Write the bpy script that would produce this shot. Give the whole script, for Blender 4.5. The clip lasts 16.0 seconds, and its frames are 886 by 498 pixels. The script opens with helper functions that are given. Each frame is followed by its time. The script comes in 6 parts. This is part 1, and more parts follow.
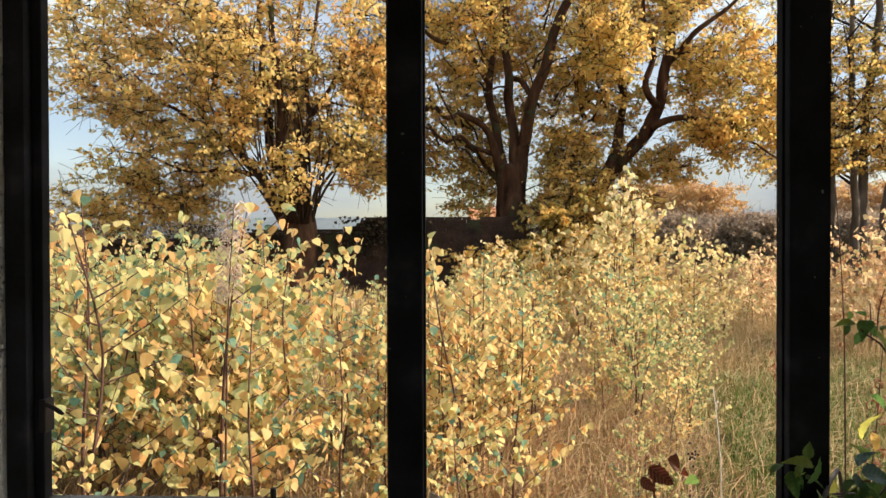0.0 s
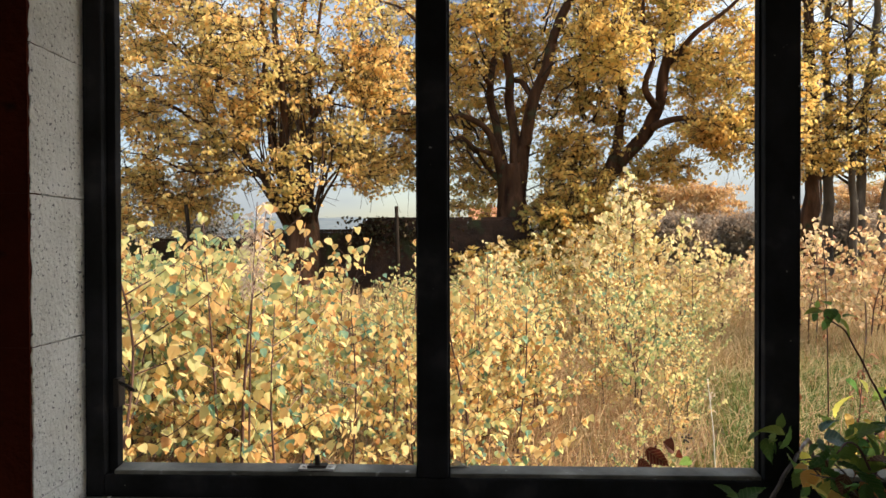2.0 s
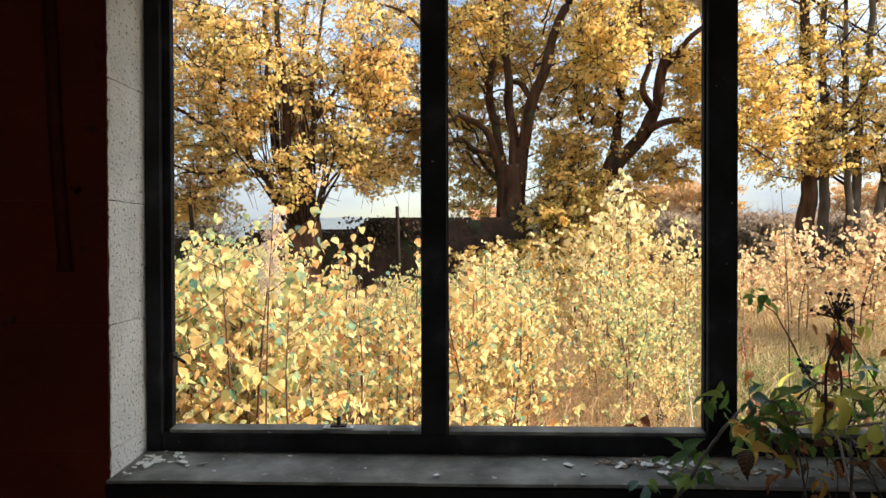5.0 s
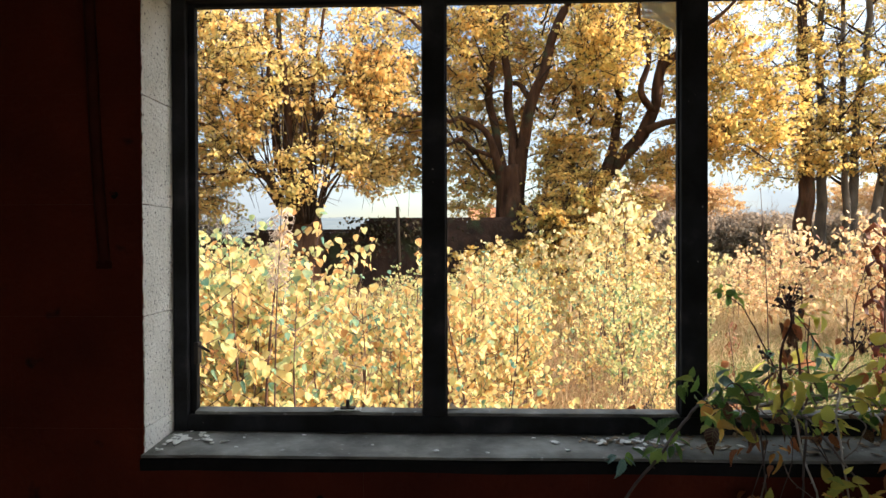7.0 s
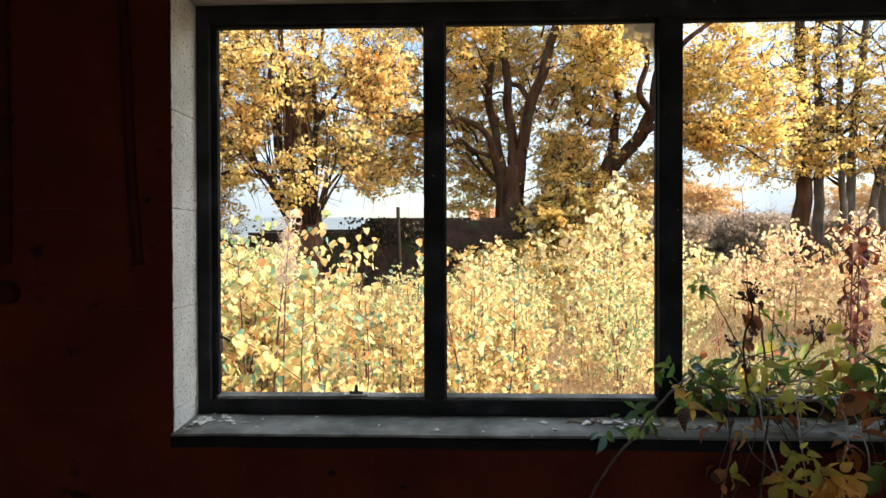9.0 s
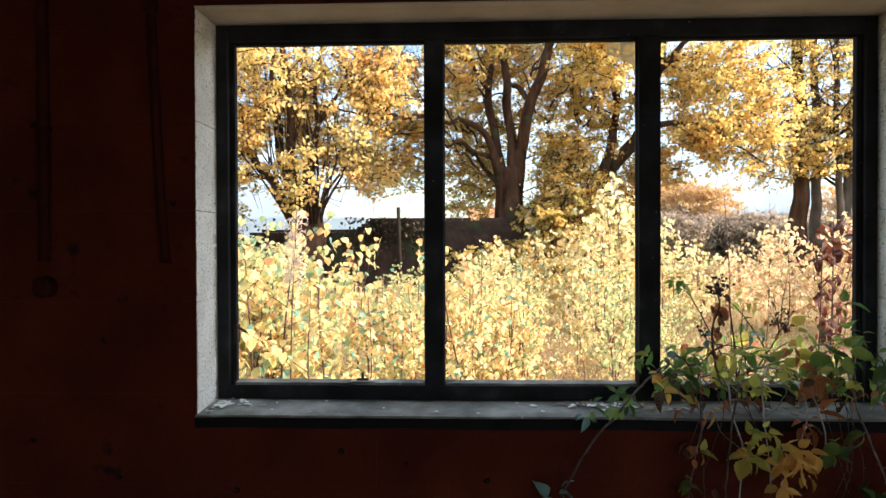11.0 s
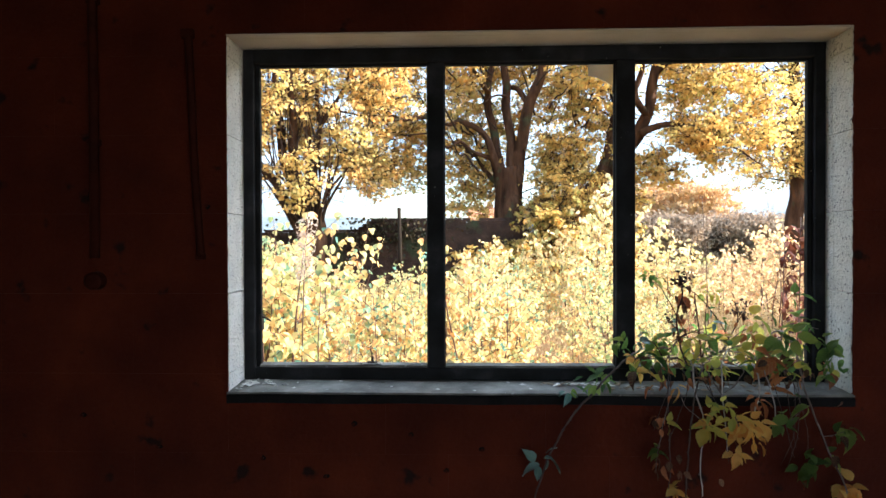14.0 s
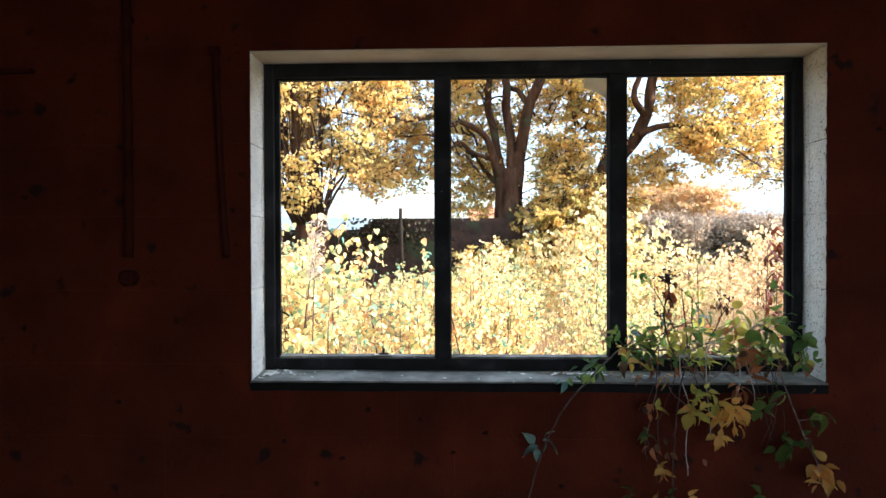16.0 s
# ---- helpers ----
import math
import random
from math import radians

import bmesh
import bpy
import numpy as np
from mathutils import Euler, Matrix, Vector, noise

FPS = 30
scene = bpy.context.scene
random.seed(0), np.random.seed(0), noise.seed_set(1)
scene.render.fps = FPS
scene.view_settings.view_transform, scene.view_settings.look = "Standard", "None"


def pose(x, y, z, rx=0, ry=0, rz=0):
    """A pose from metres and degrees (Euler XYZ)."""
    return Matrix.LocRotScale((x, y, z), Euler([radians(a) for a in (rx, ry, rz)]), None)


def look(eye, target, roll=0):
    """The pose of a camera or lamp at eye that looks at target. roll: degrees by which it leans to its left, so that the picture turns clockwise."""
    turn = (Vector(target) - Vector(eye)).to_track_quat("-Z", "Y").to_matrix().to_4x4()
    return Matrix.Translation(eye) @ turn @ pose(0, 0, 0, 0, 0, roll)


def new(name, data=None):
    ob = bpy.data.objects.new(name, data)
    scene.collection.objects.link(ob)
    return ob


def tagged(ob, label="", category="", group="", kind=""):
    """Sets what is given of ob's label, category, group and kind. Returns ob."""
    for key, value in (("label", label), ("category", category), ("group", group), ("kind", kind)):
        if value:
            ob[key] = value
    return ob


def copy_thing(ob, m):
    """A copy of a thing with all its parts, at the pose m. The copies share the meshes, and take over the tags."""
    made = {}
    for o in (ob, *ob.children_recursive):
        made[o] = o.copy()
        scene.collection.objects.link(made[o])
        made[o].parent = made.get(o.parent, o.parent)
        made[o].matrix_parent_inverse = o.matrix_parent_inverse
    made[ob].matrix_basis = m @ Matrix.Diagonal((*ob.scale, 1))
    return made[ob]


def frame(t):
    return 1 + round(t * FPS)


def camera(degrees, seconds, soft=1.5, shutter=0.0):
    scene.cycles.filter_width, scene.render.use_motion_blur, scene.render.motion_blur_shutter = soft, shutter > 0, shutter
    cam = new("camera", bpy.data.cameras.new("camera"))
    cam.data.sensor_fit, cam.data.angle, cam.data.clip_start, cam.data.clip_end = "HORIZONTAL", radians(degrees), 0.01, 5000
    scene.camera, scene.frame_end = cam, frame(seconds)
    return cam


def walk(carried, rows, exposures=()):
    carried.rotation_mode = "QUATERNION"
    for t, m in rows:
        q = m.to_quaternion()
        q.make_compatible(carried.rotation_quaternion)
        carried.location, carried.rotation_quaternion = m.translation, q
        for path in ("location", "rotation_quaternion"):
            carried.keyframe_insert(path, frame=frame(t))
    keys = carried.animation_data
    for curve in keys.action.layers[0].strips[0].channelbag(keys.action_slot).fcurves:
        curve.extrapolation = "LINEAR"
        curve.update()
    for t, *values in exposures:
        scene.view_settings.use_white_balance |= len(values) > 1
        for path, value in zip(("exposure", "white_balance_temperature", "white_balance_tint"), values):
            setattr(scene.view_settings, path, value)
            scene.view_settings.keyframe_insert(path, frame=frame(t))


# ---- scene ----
# camera: one lens, held level, drawn straight back from the window into the room
cam = camera(69.0, 16.0, soft=1.5)
YAW, PITCH, ROLL = 2.084, -0.59, 0.176
ROWS = [
    (0.0, 0.6736, -0.7812, 1.4531), (0.5, 0.6683, -0.8140, 1.4531), (1.0, 0.6619, -0.8546, 1.4531),
    (1.5, 0.6526, -0.8904, 1.4513), (2.0, 0.6419, -0.9249, 1.4518), (2.5, 0.6394, -0.9570, 1.4490),
    (3.0, 0.6435, -0.9966, 1.4494), (3.5, 0.6465, -1.0329, 1.4490), (4.0, 0.6490, -1.0724, 1.4485),
    (6.5, 0.6507, -1.2491, 1.4454), (7.0, 0.6569, -1.2844, 1.4466), (7.5, 0.6626, -1.3222, 1.4480),
    (8.0, 0.6639, -1.3589, 1.4494), (8.5, 0.6662, -1.3916, 1.4488), (9.0, 0.6626, -1.4295, 1.4464),
    (11.5, 0.6772, -1.6126, 1.4446), (12.0, 0.6842, -1.6476, 1.4442), (12.5, 0.6867, -1.6852, 1.4431),
    (13.0, 0.6848, -1.7266, 1.4433), (13.5, 0.6806, -1.7639, 1.4432), (14.0, 0.6778, -1.8073, 1.4413),
    (14.5, 0.6766, -1.8476, 1.4377), (15.0, 0.6808, -1.8943, 1.4367), (15.5, 0.6801, -1.9305, 1.4402),
    (16.0, 0.6633, -1.9640, 1.4424),
]
EXPOSURES = [(0.0, 1.27, 7150, 14), (4.0, 1.66, 6950, 13.5), (8.0, 1.96, 6700, 12), (12.0, 2.34, 6250, 11), (16.0, 2.62, 5900, 11)]
walk(cam, [(t, pose(x, y, z, 90 + PITCH, ROLL, YAW)) for t, x, y, z in ROWS], EXPOSURES)

# ---- daylight ----
SUN_AZ, SUN_EL = radians(90.5), radians(33)        # azimuth from +y towards +x
TO_SUN = Vector((math.sin(SUN_AZ) * math.cos(SUN_EL), math.cos(SUN_AZ) * math.cos(SUN_EL), math.sin(SUN_EL)))
sun_data = bpy.data.lights.new("sun", "SUN")
sun_data.energy, sun_data.angle, sun_data.color = 3.5, radians(0.6), (1.0, 0.9, 0.76)
sun = new("sun", sun_data)
sun.matrix_world = look(TO_SUN * 30, (0, 0, 0))

world = bpy.data.worlds.new("autumn_sky")
scene.world = world
world.use_nodes = True
wn, wl = world.node_tree.nodes, world.node_tree.links
wn.clear()
w_out = wn.new("ShaderNodeOutputWorld")
w_bg = wn.new("ShaderNodeBackground")
w_sky = wn.new("ShaderNodeTexSky")
w_sky.sky_type, w_sky.sun_disc = "NISHITA", False
w_sky.sun_elevation, w_sky.sun_rotation = SUN_EL, SUN_AZ
w_sky.air_density, w_sky.dust_density = 1.0, 1.6
w_co = wn.new("ShaderNodeTexCoord")
w_map = wn.new("ShaderNodeMapping")
w_map.inputs["Scale"].default_value = (1.0, 1.0, 3.2)
w_noise = wn.new("ShaderNodeTexNoise")
w_noise.inputs["Scale"].default_value, w_noise.inputs["Detail"].default_value = 2.6, 6.0
w_ramp = wn.new("ShaderNodeValToRGB")
w_ramp.color_ramp.elements[0].position, w_ramp.color_ramp.elements[1].position = 0.39, 0.63
w_mix = wn.new("ShaderNodeMix")
w_mix.data_type = "RGBA"
wl.new(w_co.outputs["Generated"], w_map.inputs["Vector"])
wl.new(w_map.outputs["Vector"], w_noise.inputs["Vector"])
wl.new(w_noise.outputs["Fac"], w_ramp.inputs["Fac"])
wl.new(w_ramp.outputs["Color"], w_mix.inputs[0])
wl.new(w_sky.outputs["Color"], w_mix.inputs[6])
# clouds glow more towards the sun
w_dot = wn.new("ShaderNodeVectorMath")
w_dot.operation = "DOT_PRODUCT"
w_dot.inputs[1].default_value = TO_SUN
wl.new(w_co.outputs["Generated"], w_dot.inputs[0])
w_pos = wn.new("ShaderNodeMath")
w_pos.operation = "MAXIMUM"
w_pos.inputs[1].default_value = 0.0
wl.new(w_dot.outputs["Value"], w_pos.inputs[0])
w_pow = wn.new("ShaderNodeMath")
w_pow.operation = "POWER"
w_pow.inputs[1].default_value = 5.0
wl.new(w_pos.outputs[0], w_pow.inputs[0])
w_gain = wn.new("ShaderNodeMath")
w_gain.operation = "MULTIPLY_ADD"
w_gain.inputs[1].default_value, w_gain.inputs[2].default_value = 2.5, 0.49
wl.new(w_pow.outputs[0], w_gain.inputs[0])
# and overhead more than near the horizon
w_sep = wn.new("ShaderNodeSeparateXYZ")
wl.new(w_co.outputs["Generated"], w_sep.inputs[0])
w_high = wn.new("ShaderNodeMath")
w_high.operation = "MAXIMUM"
w_high.inputs[1].default_value = 0.0
wl.new(w_sep.outputs["Z"], w_high.inputs[0])
w_lift = wn.new("ShaderNodeMath")
w_lift.operation = "MULTIPLY_ADD"
w_lift.inputs[1].default_value = 2.1
wl.new(w_high.outputs[0], w_lift.inputs[0])
wl.new(w_gain.outputs[0], w_lift.inputs[2])
w_cloud = wn.new("ShaderNodeVectorMath")
w_cloud.operation = "SCALE"
w_cloud.inputs[0].default_value = (3.9, 4.6, 5.1)
wl.new(w_lift.outputs[0], w_cloud.inputs["Scale"])
wl.new(w_cloud.outputs["Vector"], w_mix.inputs[7])
wl.new(w_mix.outputs[2], w_bg.inputs["Color"])
w_bg.inputs["Strength"].default_value = 0.08
wl.new(w_bg.outputs["Background"], w_out.inputs["Surface"])


# ---- materials ----
def material(name):
    m = bpy.data.materials.new(name)
    m.use_nodes = True
    return m, m.node_tree.nodes, m.node_tree.links, m.node_tree.nodes["Principled BSDF"]


def ramp_node(nodes, stops):
    r = nodes.new("ShaderNodeValToRGB")
    r.color_ramp.elements[0].position, r.color_ramp.elements[0].color = stops[0][0], (*stops[0][1], 1)
    r.color_ramp.elements[1].position, r.color_ramp.elements[1].color = stops[-1][0], (*stops[-1][1], 1)
    for p, c in stops[1:-1]:
        r.color_ramp.elements.new(p).color = (*c, 1)
    return r


def surface(name, stops, scale=6.0, detail=8.0, rough=(0.6, 0.9), bump=0.3, bump_scale=60.0, bump_dist=0.004, spots=None, stretch=(1, 1, 1), metal=0.0, spec=0.5):
    """Stained, grainy surface: a broad noise drives the colour, a fine one the relief and gloss."""
    m, n, l, b = material(name)
    co = n.new("ShaderNodeTexCoord")
    mp = n.new("ShaderNodeMapping")
    mp.inputs["Scale"].default_value = stretch
    broad = n.new("ShaderNodeTexNoise")
    broad.inputs["Scale"].default_value, broad.inputs["Detail"].default_value = scale, detail
    fine = n.new("ShaderNodeTexNoise")
    fine.inputs["Scale"].default_value, fine.inputs["Detail"].default_value = bump_scale, 6.0
    geo = n.new("ShaderNodeNewGeometry")
    l.new(geo.outputs["Position"], mp.inputs["Vector"])
    l.new(mp.outputs["Vector"], broad.inputs["Vector"])
    l.new(mp.outputs["Vector"], fine.inputs["Vector"])
    col = ramp_node(n, stops)
    l.new(broad.outputs["Fac"], col.inputs["Fac"])
    last = col.outputs["Color"]
    if spots:
        sc, lo, hi, colour = spots
        v = n.new("ShaderNodeTexNoise")
        v.inputs["Scale"].default_value, v.inputs["Detail"].default_value = sc, 3.0
        l.new(geo.outputs["Position"], v.inputs["Vector"])
        rr = ramp_node(n, [(lo, (0, 0, 0)), (hi, (1, 1, 1))])
        l.new(v.outputs["Fac"], rr.inputs["Fac"])
        mx = n.new("ShaderNodeMix")
        mx.data_type = "RGBA"
        mx.inputs[7].default_value = (*colour, 1)
        l.new(rr.outputs["Color"], mx.inputs[0])
        l.new(last, mx.inputs[6])
        last = mx.outputs[2]
    l.new(last, b.inputs["Base Color"])
    mr = n.new("ShaderNodeMapRange")
    mr.inputs["To Min"].default_value, mr.inputs["To Max"].default_value = rough
    l.new(fine.outputs["Fac"], mr.inputs["Value"])
    l.new(mr.outputs["Result"], b.inputs["Roughness"])
    b.inputs["Metallic"].default_value = metal
    b.inputs["Specular IOR Level"].default_value = spec
    bp = n.new("ShaderNodeBump")
    bp.inputs["Strength"].default_value, bp.inputs["Distance"].default_value = bump, bump_dist
    l.new(fine.outputs["Fac"], bp.inputs["Height"])
    l.new(bp.outputs["Normal"], b.inputs["Normal"])
    return m


def leaf_material(name, stops, single=False, through_light=0.5, rough=0.55, veins=False, clump=0.0):
    """Leaf: colour picked leaf by leaf and, by clump, bough by bough; blotched, and letting light through."""
    m, n, l, b = material(name)
    pick = n.new("ShaderNodeObjectInfo").outputs["Random"] if single else n.new("ShaderNodeNewGeometry").outputs["Random Per Island"]
    col = ramp_node(n, stops)
    col.color_ramp.interpolation = "LINEAR"
    geo = n.new("ShaderNodeNewGeometry")
    if clump:
        bough = n.new("ShaderNodeTexNoise")
        bough.inputs["Scale"].default_value, bough.inputs["Detail"].default_value = 0.9, 2.0
        l.new(geo.outputs["Position"], bough.inputs["Vector"])
        wide = n.new("ShaderNodeMapRange")
        wide.inputs["From Min"].default_value, wide.inputs["From Max"].default_value = 0.3, 0.7
        l.new(bough.outputs["Fac"], wide.inputs["Value"])
        both = n.new("ShaderNodeMix")
        both.inputs[0].default_value = clump
        l.new(pick, both.inputs[2])
        l.new(wide.outputs["Result"], both.inputs[3])
        pick = both.outputs[0]
    nz = n.new("ShaderNodeTexNoise")
    nz.inputs["Scale"].default_value, nz.inputs["Detail"].default_value = 45.0, 3.0
    l.new(geo.outputs["Position"], nz.inputs["Vector"])
    add = n.new("ShaderNodeMath")
    add.operation = "MULTIPLY_ADD"
    add.inputs[1].default_value, add.inputs[2].default_value = 0.24, -0.12
    l.new(nz.outputs["Fac"], add.inputs[0])
    add2 = n.new("ShaderNodeMath")
    l.new(add.outputs[0], add2.inputs[0])
    l.new(pick, add2.inputs[1])
    l.new(add2.outputs[0], col.inputs["Fac"])
    l.new(col.outputs["Color"], b.inputs["Base Color"])
    b.inputs["Roughness"].default_value = rough
    b.inputs["Specular IOR Level"].default_value = 0.25
    tr = n.new("ShaderNodeBsdfTranslucent")
    l.new(col.outputs["Color"], tr.inputs["Color"])
    mix = n.new("ShaderNodeMixShader")
    mix.inputs["Fac"].default_value = through_light
    l.new(b.outputs["BSDF"], mix.inputs[1])
    l.new(tr.outputs["BSDF"], mix.inputs[2])
    l.new(mix.outputs["Shader"], n["Material Output"].inputs["Surface"])
    if veins:
        co = n.new("ShaderNodeTexCoord")
        sp = n.new("ShaderNodeSeparateXYZ")
        l.new(co.outputs["Generated"], sp.inputs["Vector"])
        off = n.new("ShaderNodeMath")
        off.operation = "SUBTRACT"
        off.inputs[1].default_value = 0.5
        l.new(sp.outputs["Y"], off.inputs[0])
        ab = n.new("ShaderNodeMath")
        ab.operation = "ABSOLUTE"
        l.new(off.outputs[0], ab.inputs[0])
        slant = n.new("ShaderNodeMath")
        slant.operation = "MULTIPLY_ADD"
        slant.inputs[1].default_value = -0.55
        l.new(ab.outputs[0], slant.inputs[0])
        l.new(sp.outputs["X"], slant.inputs[2])
        ribs = n.new("ShaderNodeMath")
        ribs.operation = "PINGPONG"
        ribs.inputs[1].default_value = 0.07
        l.new(slant.outputs[0], ribs.inputs[0])
        low = n.new("ShaderNodeMath")
        low.operation = "MINIMUM"
        l.new(ribs.outputs[0], low.inputs[0])
        l.new(ab.outputs[0], low.inputs[1])
        line = ramp_node(n, [(0.006, (1, 1, 1)), (0.022, (0, 0, 0))])
        l.new(low.outputs[0], line.inputs["Fac"])
        pale = n.new("ShaderNodeMix")
        pale.data_type, pale.blend_type = "RGBA", "SCREEN"
        pale.inputs[7].default_value = (0.16, 0.16, 0.06, 1)
        l.new(line.outputs["Color"], pale.inputs[0])
        l.new(col.outputs["Color"], pale.inputs[6])
        l.new(pale.outputs[2], b.inputs["Base Color"])
        bp = n.new("ShaderNodeBump")
        bp.inputs["Strength"].default_value, bp.inputs["Distance"].default_value = 0.6, 0.002
        bp.invert = True
        l.new(line.outputs["Color"], bp.inputs["Height"])
        l.new(bp.outputs["Normal"], b.inputs["Normal"])
    return m


RED = surface("oxide_red_wall_paint", [(0.32, (0.042, 0.0056, 0.0018)), (0.46, (0.060, 0.0083, 0.0026)), (0.56, (0.072, 0.0103, 0.0032)), (0.68, (0.094, 0.0138, 0.0043))], 3.4, 13, (0.7, 0.95), 0.9, 70, 0.006, spec=0.15,
              spots=(11.0, 0.63, 0.70, (0.014, 0.0055, 0.0042)))
# wall red made darker: the fittings' shadow side is put into the paint
DARKRED = surface("shaded_dark_red_paint", [(0.3, (0.022, 0.0038, 0.0016)), (0.7, (0.046, 0.0080, 0.0034))], 12.0, 8, (0.7, 0.95), 0.5, 120, 0.002, spec=0.12)
WHITE = surface("white_painted_block", [(0.3, (0.64, 0.62, 0.56)), (0.55, (0.76, 0.74, 0.68)), (0.75, (0.83, 0.81, 0.76))], 9.0, 9, (0.75, 0.95), 1.0, 120, 0.006,
                spots=(150.0, 0.605, 0.67, (0.15, 0.145, 0.135)))
CREAM = surface("cream_painted_concrete", [(0.3, (0.44, 0.37, 0.28)), (0.7, (0.58, 0.50, 0.40))], 6.0, 7, (0.75, 0.95), 0.5, 120, 0.003)
BLACK = surface("black_window_paint", [(0.35, (0.0104, 0.0104, 0.0104)), (0.6, (0.0208, 0.0208, 0.0234)), (0.8, (0.052, 0.052, 0.0546))], 12.0, 9, (0.7, 0.95), 0.35, 120, 0.002, spec=0.15,
                spots=(70.0, 0.745, 0.77, (0.22, 0.22, 0.2)))
SILL = surface("dark_grey_sill_paint", [(0.3, (0.0743, 0.0702, 0.0594)), (0.5, (0.1688, 0.162, 0.1404)), (0.72, (0.324, 0.3172, 0.2835))], 11.0, 10, (0.45, 0.8), 0.4, 110, 0.002, spec=0.28,
               spots=(60.0, 0.68, 0.72, (0.3, 0.3, 0.28)))
SILL_EDGE = surface("black_sill_edge_paint", [(0.3, (0.004, 0.004, 0.004)), (0.7, (0.012, 0.010, 0.010))], 14.0, 9, (0.7, 0.95), 0.4, 110, 0.002, spec=0.15)
CHIP = surface("dark_chipped_plaster", [(0.3, (0.005, 0.0035, 0.003)), (0.7, (0.014, 0.009, 0.007))], 60.0, 6, (0.8, 0.95), 0.4, 150, 0.002, spec=0.1)
CONCRETE = surface("bare_concrete", [(0.3, (0.24, 0.23, 0.21)), (0.7, (0.40, 0.39, 0.36))], 3.0, 9, (0.7, 0.95), 0.4, 70, 0.004)
CEIL = surface("sooty_ceiling_board", [(0.3, (0.10, 0.09, 0.08)), (0.7, (0.2, 0.18, 0.16))], 2.0, 8, (0.8, 0.95), 0.3, 60, 0.003)
IRON = surface("dark_iron", [(0.3, (0.02, 0.018, 0.017)), (0.7, (0.05, 0.035, 0.028))], 30.0, 8, (0.5, 0.8), 0.4, 200, 0.001, metal=0.4)
STEEL = surface("worn_steel", [(0.3, (0.4, 0.38, 0.36)), (0.7, (0.65, 0.64, 0.62))], 60.0, 8, (0.35, 0.6), 0.3, 250, 0.001, metal=0.8)
FLAKE = surface("white_paint_flake", [(0.3, (0.62, 0.61, 0.56)), (0.7, (0.84, 0.83, 0.78))], 30.0, 6, (0.6, 0.9), 0.3, 200, 0.001)
RENDER = surface("pale_outside_render", [(0.3, (0.42, 0.38, 0.33)), (0.7, (0.6, 0.56, 0.5))], 5.0, 8, (0.8, 0.95), 0.5, 60, 0.005)
BARK = surface("furrowed_bark", [(0.3, (0.022, 0.010, 0.006)), (0.55, (0.074, 0.037, 0.021)), (0.8, (0.15, 0.082, 0.05))], 5.0, 9, (0.8, 0.98), 1.0, 22, 0.03, stretch=(1, 1, 0.25), spec=0.12,
               spots=(2.2, 0.6, 0.7, (0.05, 0.055, 0.03)))
TWIG = surface("dark_twig_bark", [(0.3, (0.022, 0.014, 0.010)), (0.7, (0.055, 0.034, 0.023))], 20.0, 6, (0.7, 0.95), 0.3, 60, 0.004, spec=0.12)
# twig bark of the far trees, lightened to stand for haze
HAZETWIG = surface("haze_grey_twig_bark", [(0.3, (0.13, 0.105, 0.09)), (0.7, (0.21, 0.165, 0.135))], 6.0, 6, (0.8, 0.95), 0.2, 20, 0.004)
GREY_BARK = surface("grey_ash_bark", [(0.3, (0.035, 0.025, 0.017)), (0.7, (0.15, 0.118, 0.088))], 5.0, 9, (0.8, 0.98), 0.8, 24, 0.02, stretch=(1, 1, 0.3))
STEM = surface("reddish_sapling_stem", [(0.3, (0.045, 0.019, 0.014)), (0.7, (0.11, 0.052, 0.035))], 40.0, 5, (0.5, 0.8), 0.2, 150, 0.001)
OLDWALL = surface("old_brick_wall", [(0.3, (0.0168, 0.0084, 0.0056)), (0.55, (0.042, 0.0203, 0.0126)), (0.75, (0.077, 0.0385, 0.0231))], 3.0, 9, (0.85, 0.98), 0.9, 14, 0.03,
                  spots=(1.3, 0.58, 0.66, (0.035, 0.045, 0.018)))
HOUSEBRICK = surface("far_red_brick", [(0.3, (0.22, 0.10, 0.06)), (0.7, (0.36, 0.18, 0.11))], 3.0, 8, (0.8, 0.95), 0.4, 20, 0.01)
ROOFTILE = surface("orange_roof_tile", [(0.3, (0.42, 0.17, 0.08)), (0.7, (0.58, 0.28, 0.15))], 3.0, 8, (0.8, 0.95), 0.4, 12, 0.02)
POST = surface("weathered_wood_post", [(0.3, (0.010, 0.007, 0.005)), (0.7, (0.026, 0.018, 0.012))], 8.0, 7, (0.8, 0.95), 0.5, 40, 0.005, stretch=(1, 1, 0.2), spec=0.1)
SAPLING_STOPS = [(0.0, (0.13, 0.25, 0.19)), (0.07, (0.24, 0.35, 0.21)), (0.19, (0.50, 0.53, 0.25)), (0.34, (0.74, 0.66, 0.31)), (0.62, (0.82, 0.64, 0.30)), (0.83, (0.78, 0.50, 0.20)), (1.0, (0.54, 0.27, 0.11))]
SAPLEAF = leaf_material("sapling_leaf", SAPLING_STOPS, through_light=0.62)
SAPLEAF_ONE = leaf_material("sapling_leaf_single", [(0.0, (0.12, 0.27, 0.22)), (0.07, (0.22, 0.37, 0.25)), (0.18, (0.50, 0.53, 0.24)), (0.36, (0.75, 0.66, 0.30)), (0.66, (0.82, 0.63, 0.29)), (0.85, (0.80, 0.50, 0.20)), (1.0, (0.58, 0.29, 0.12))], single=True, through_light=0.62)
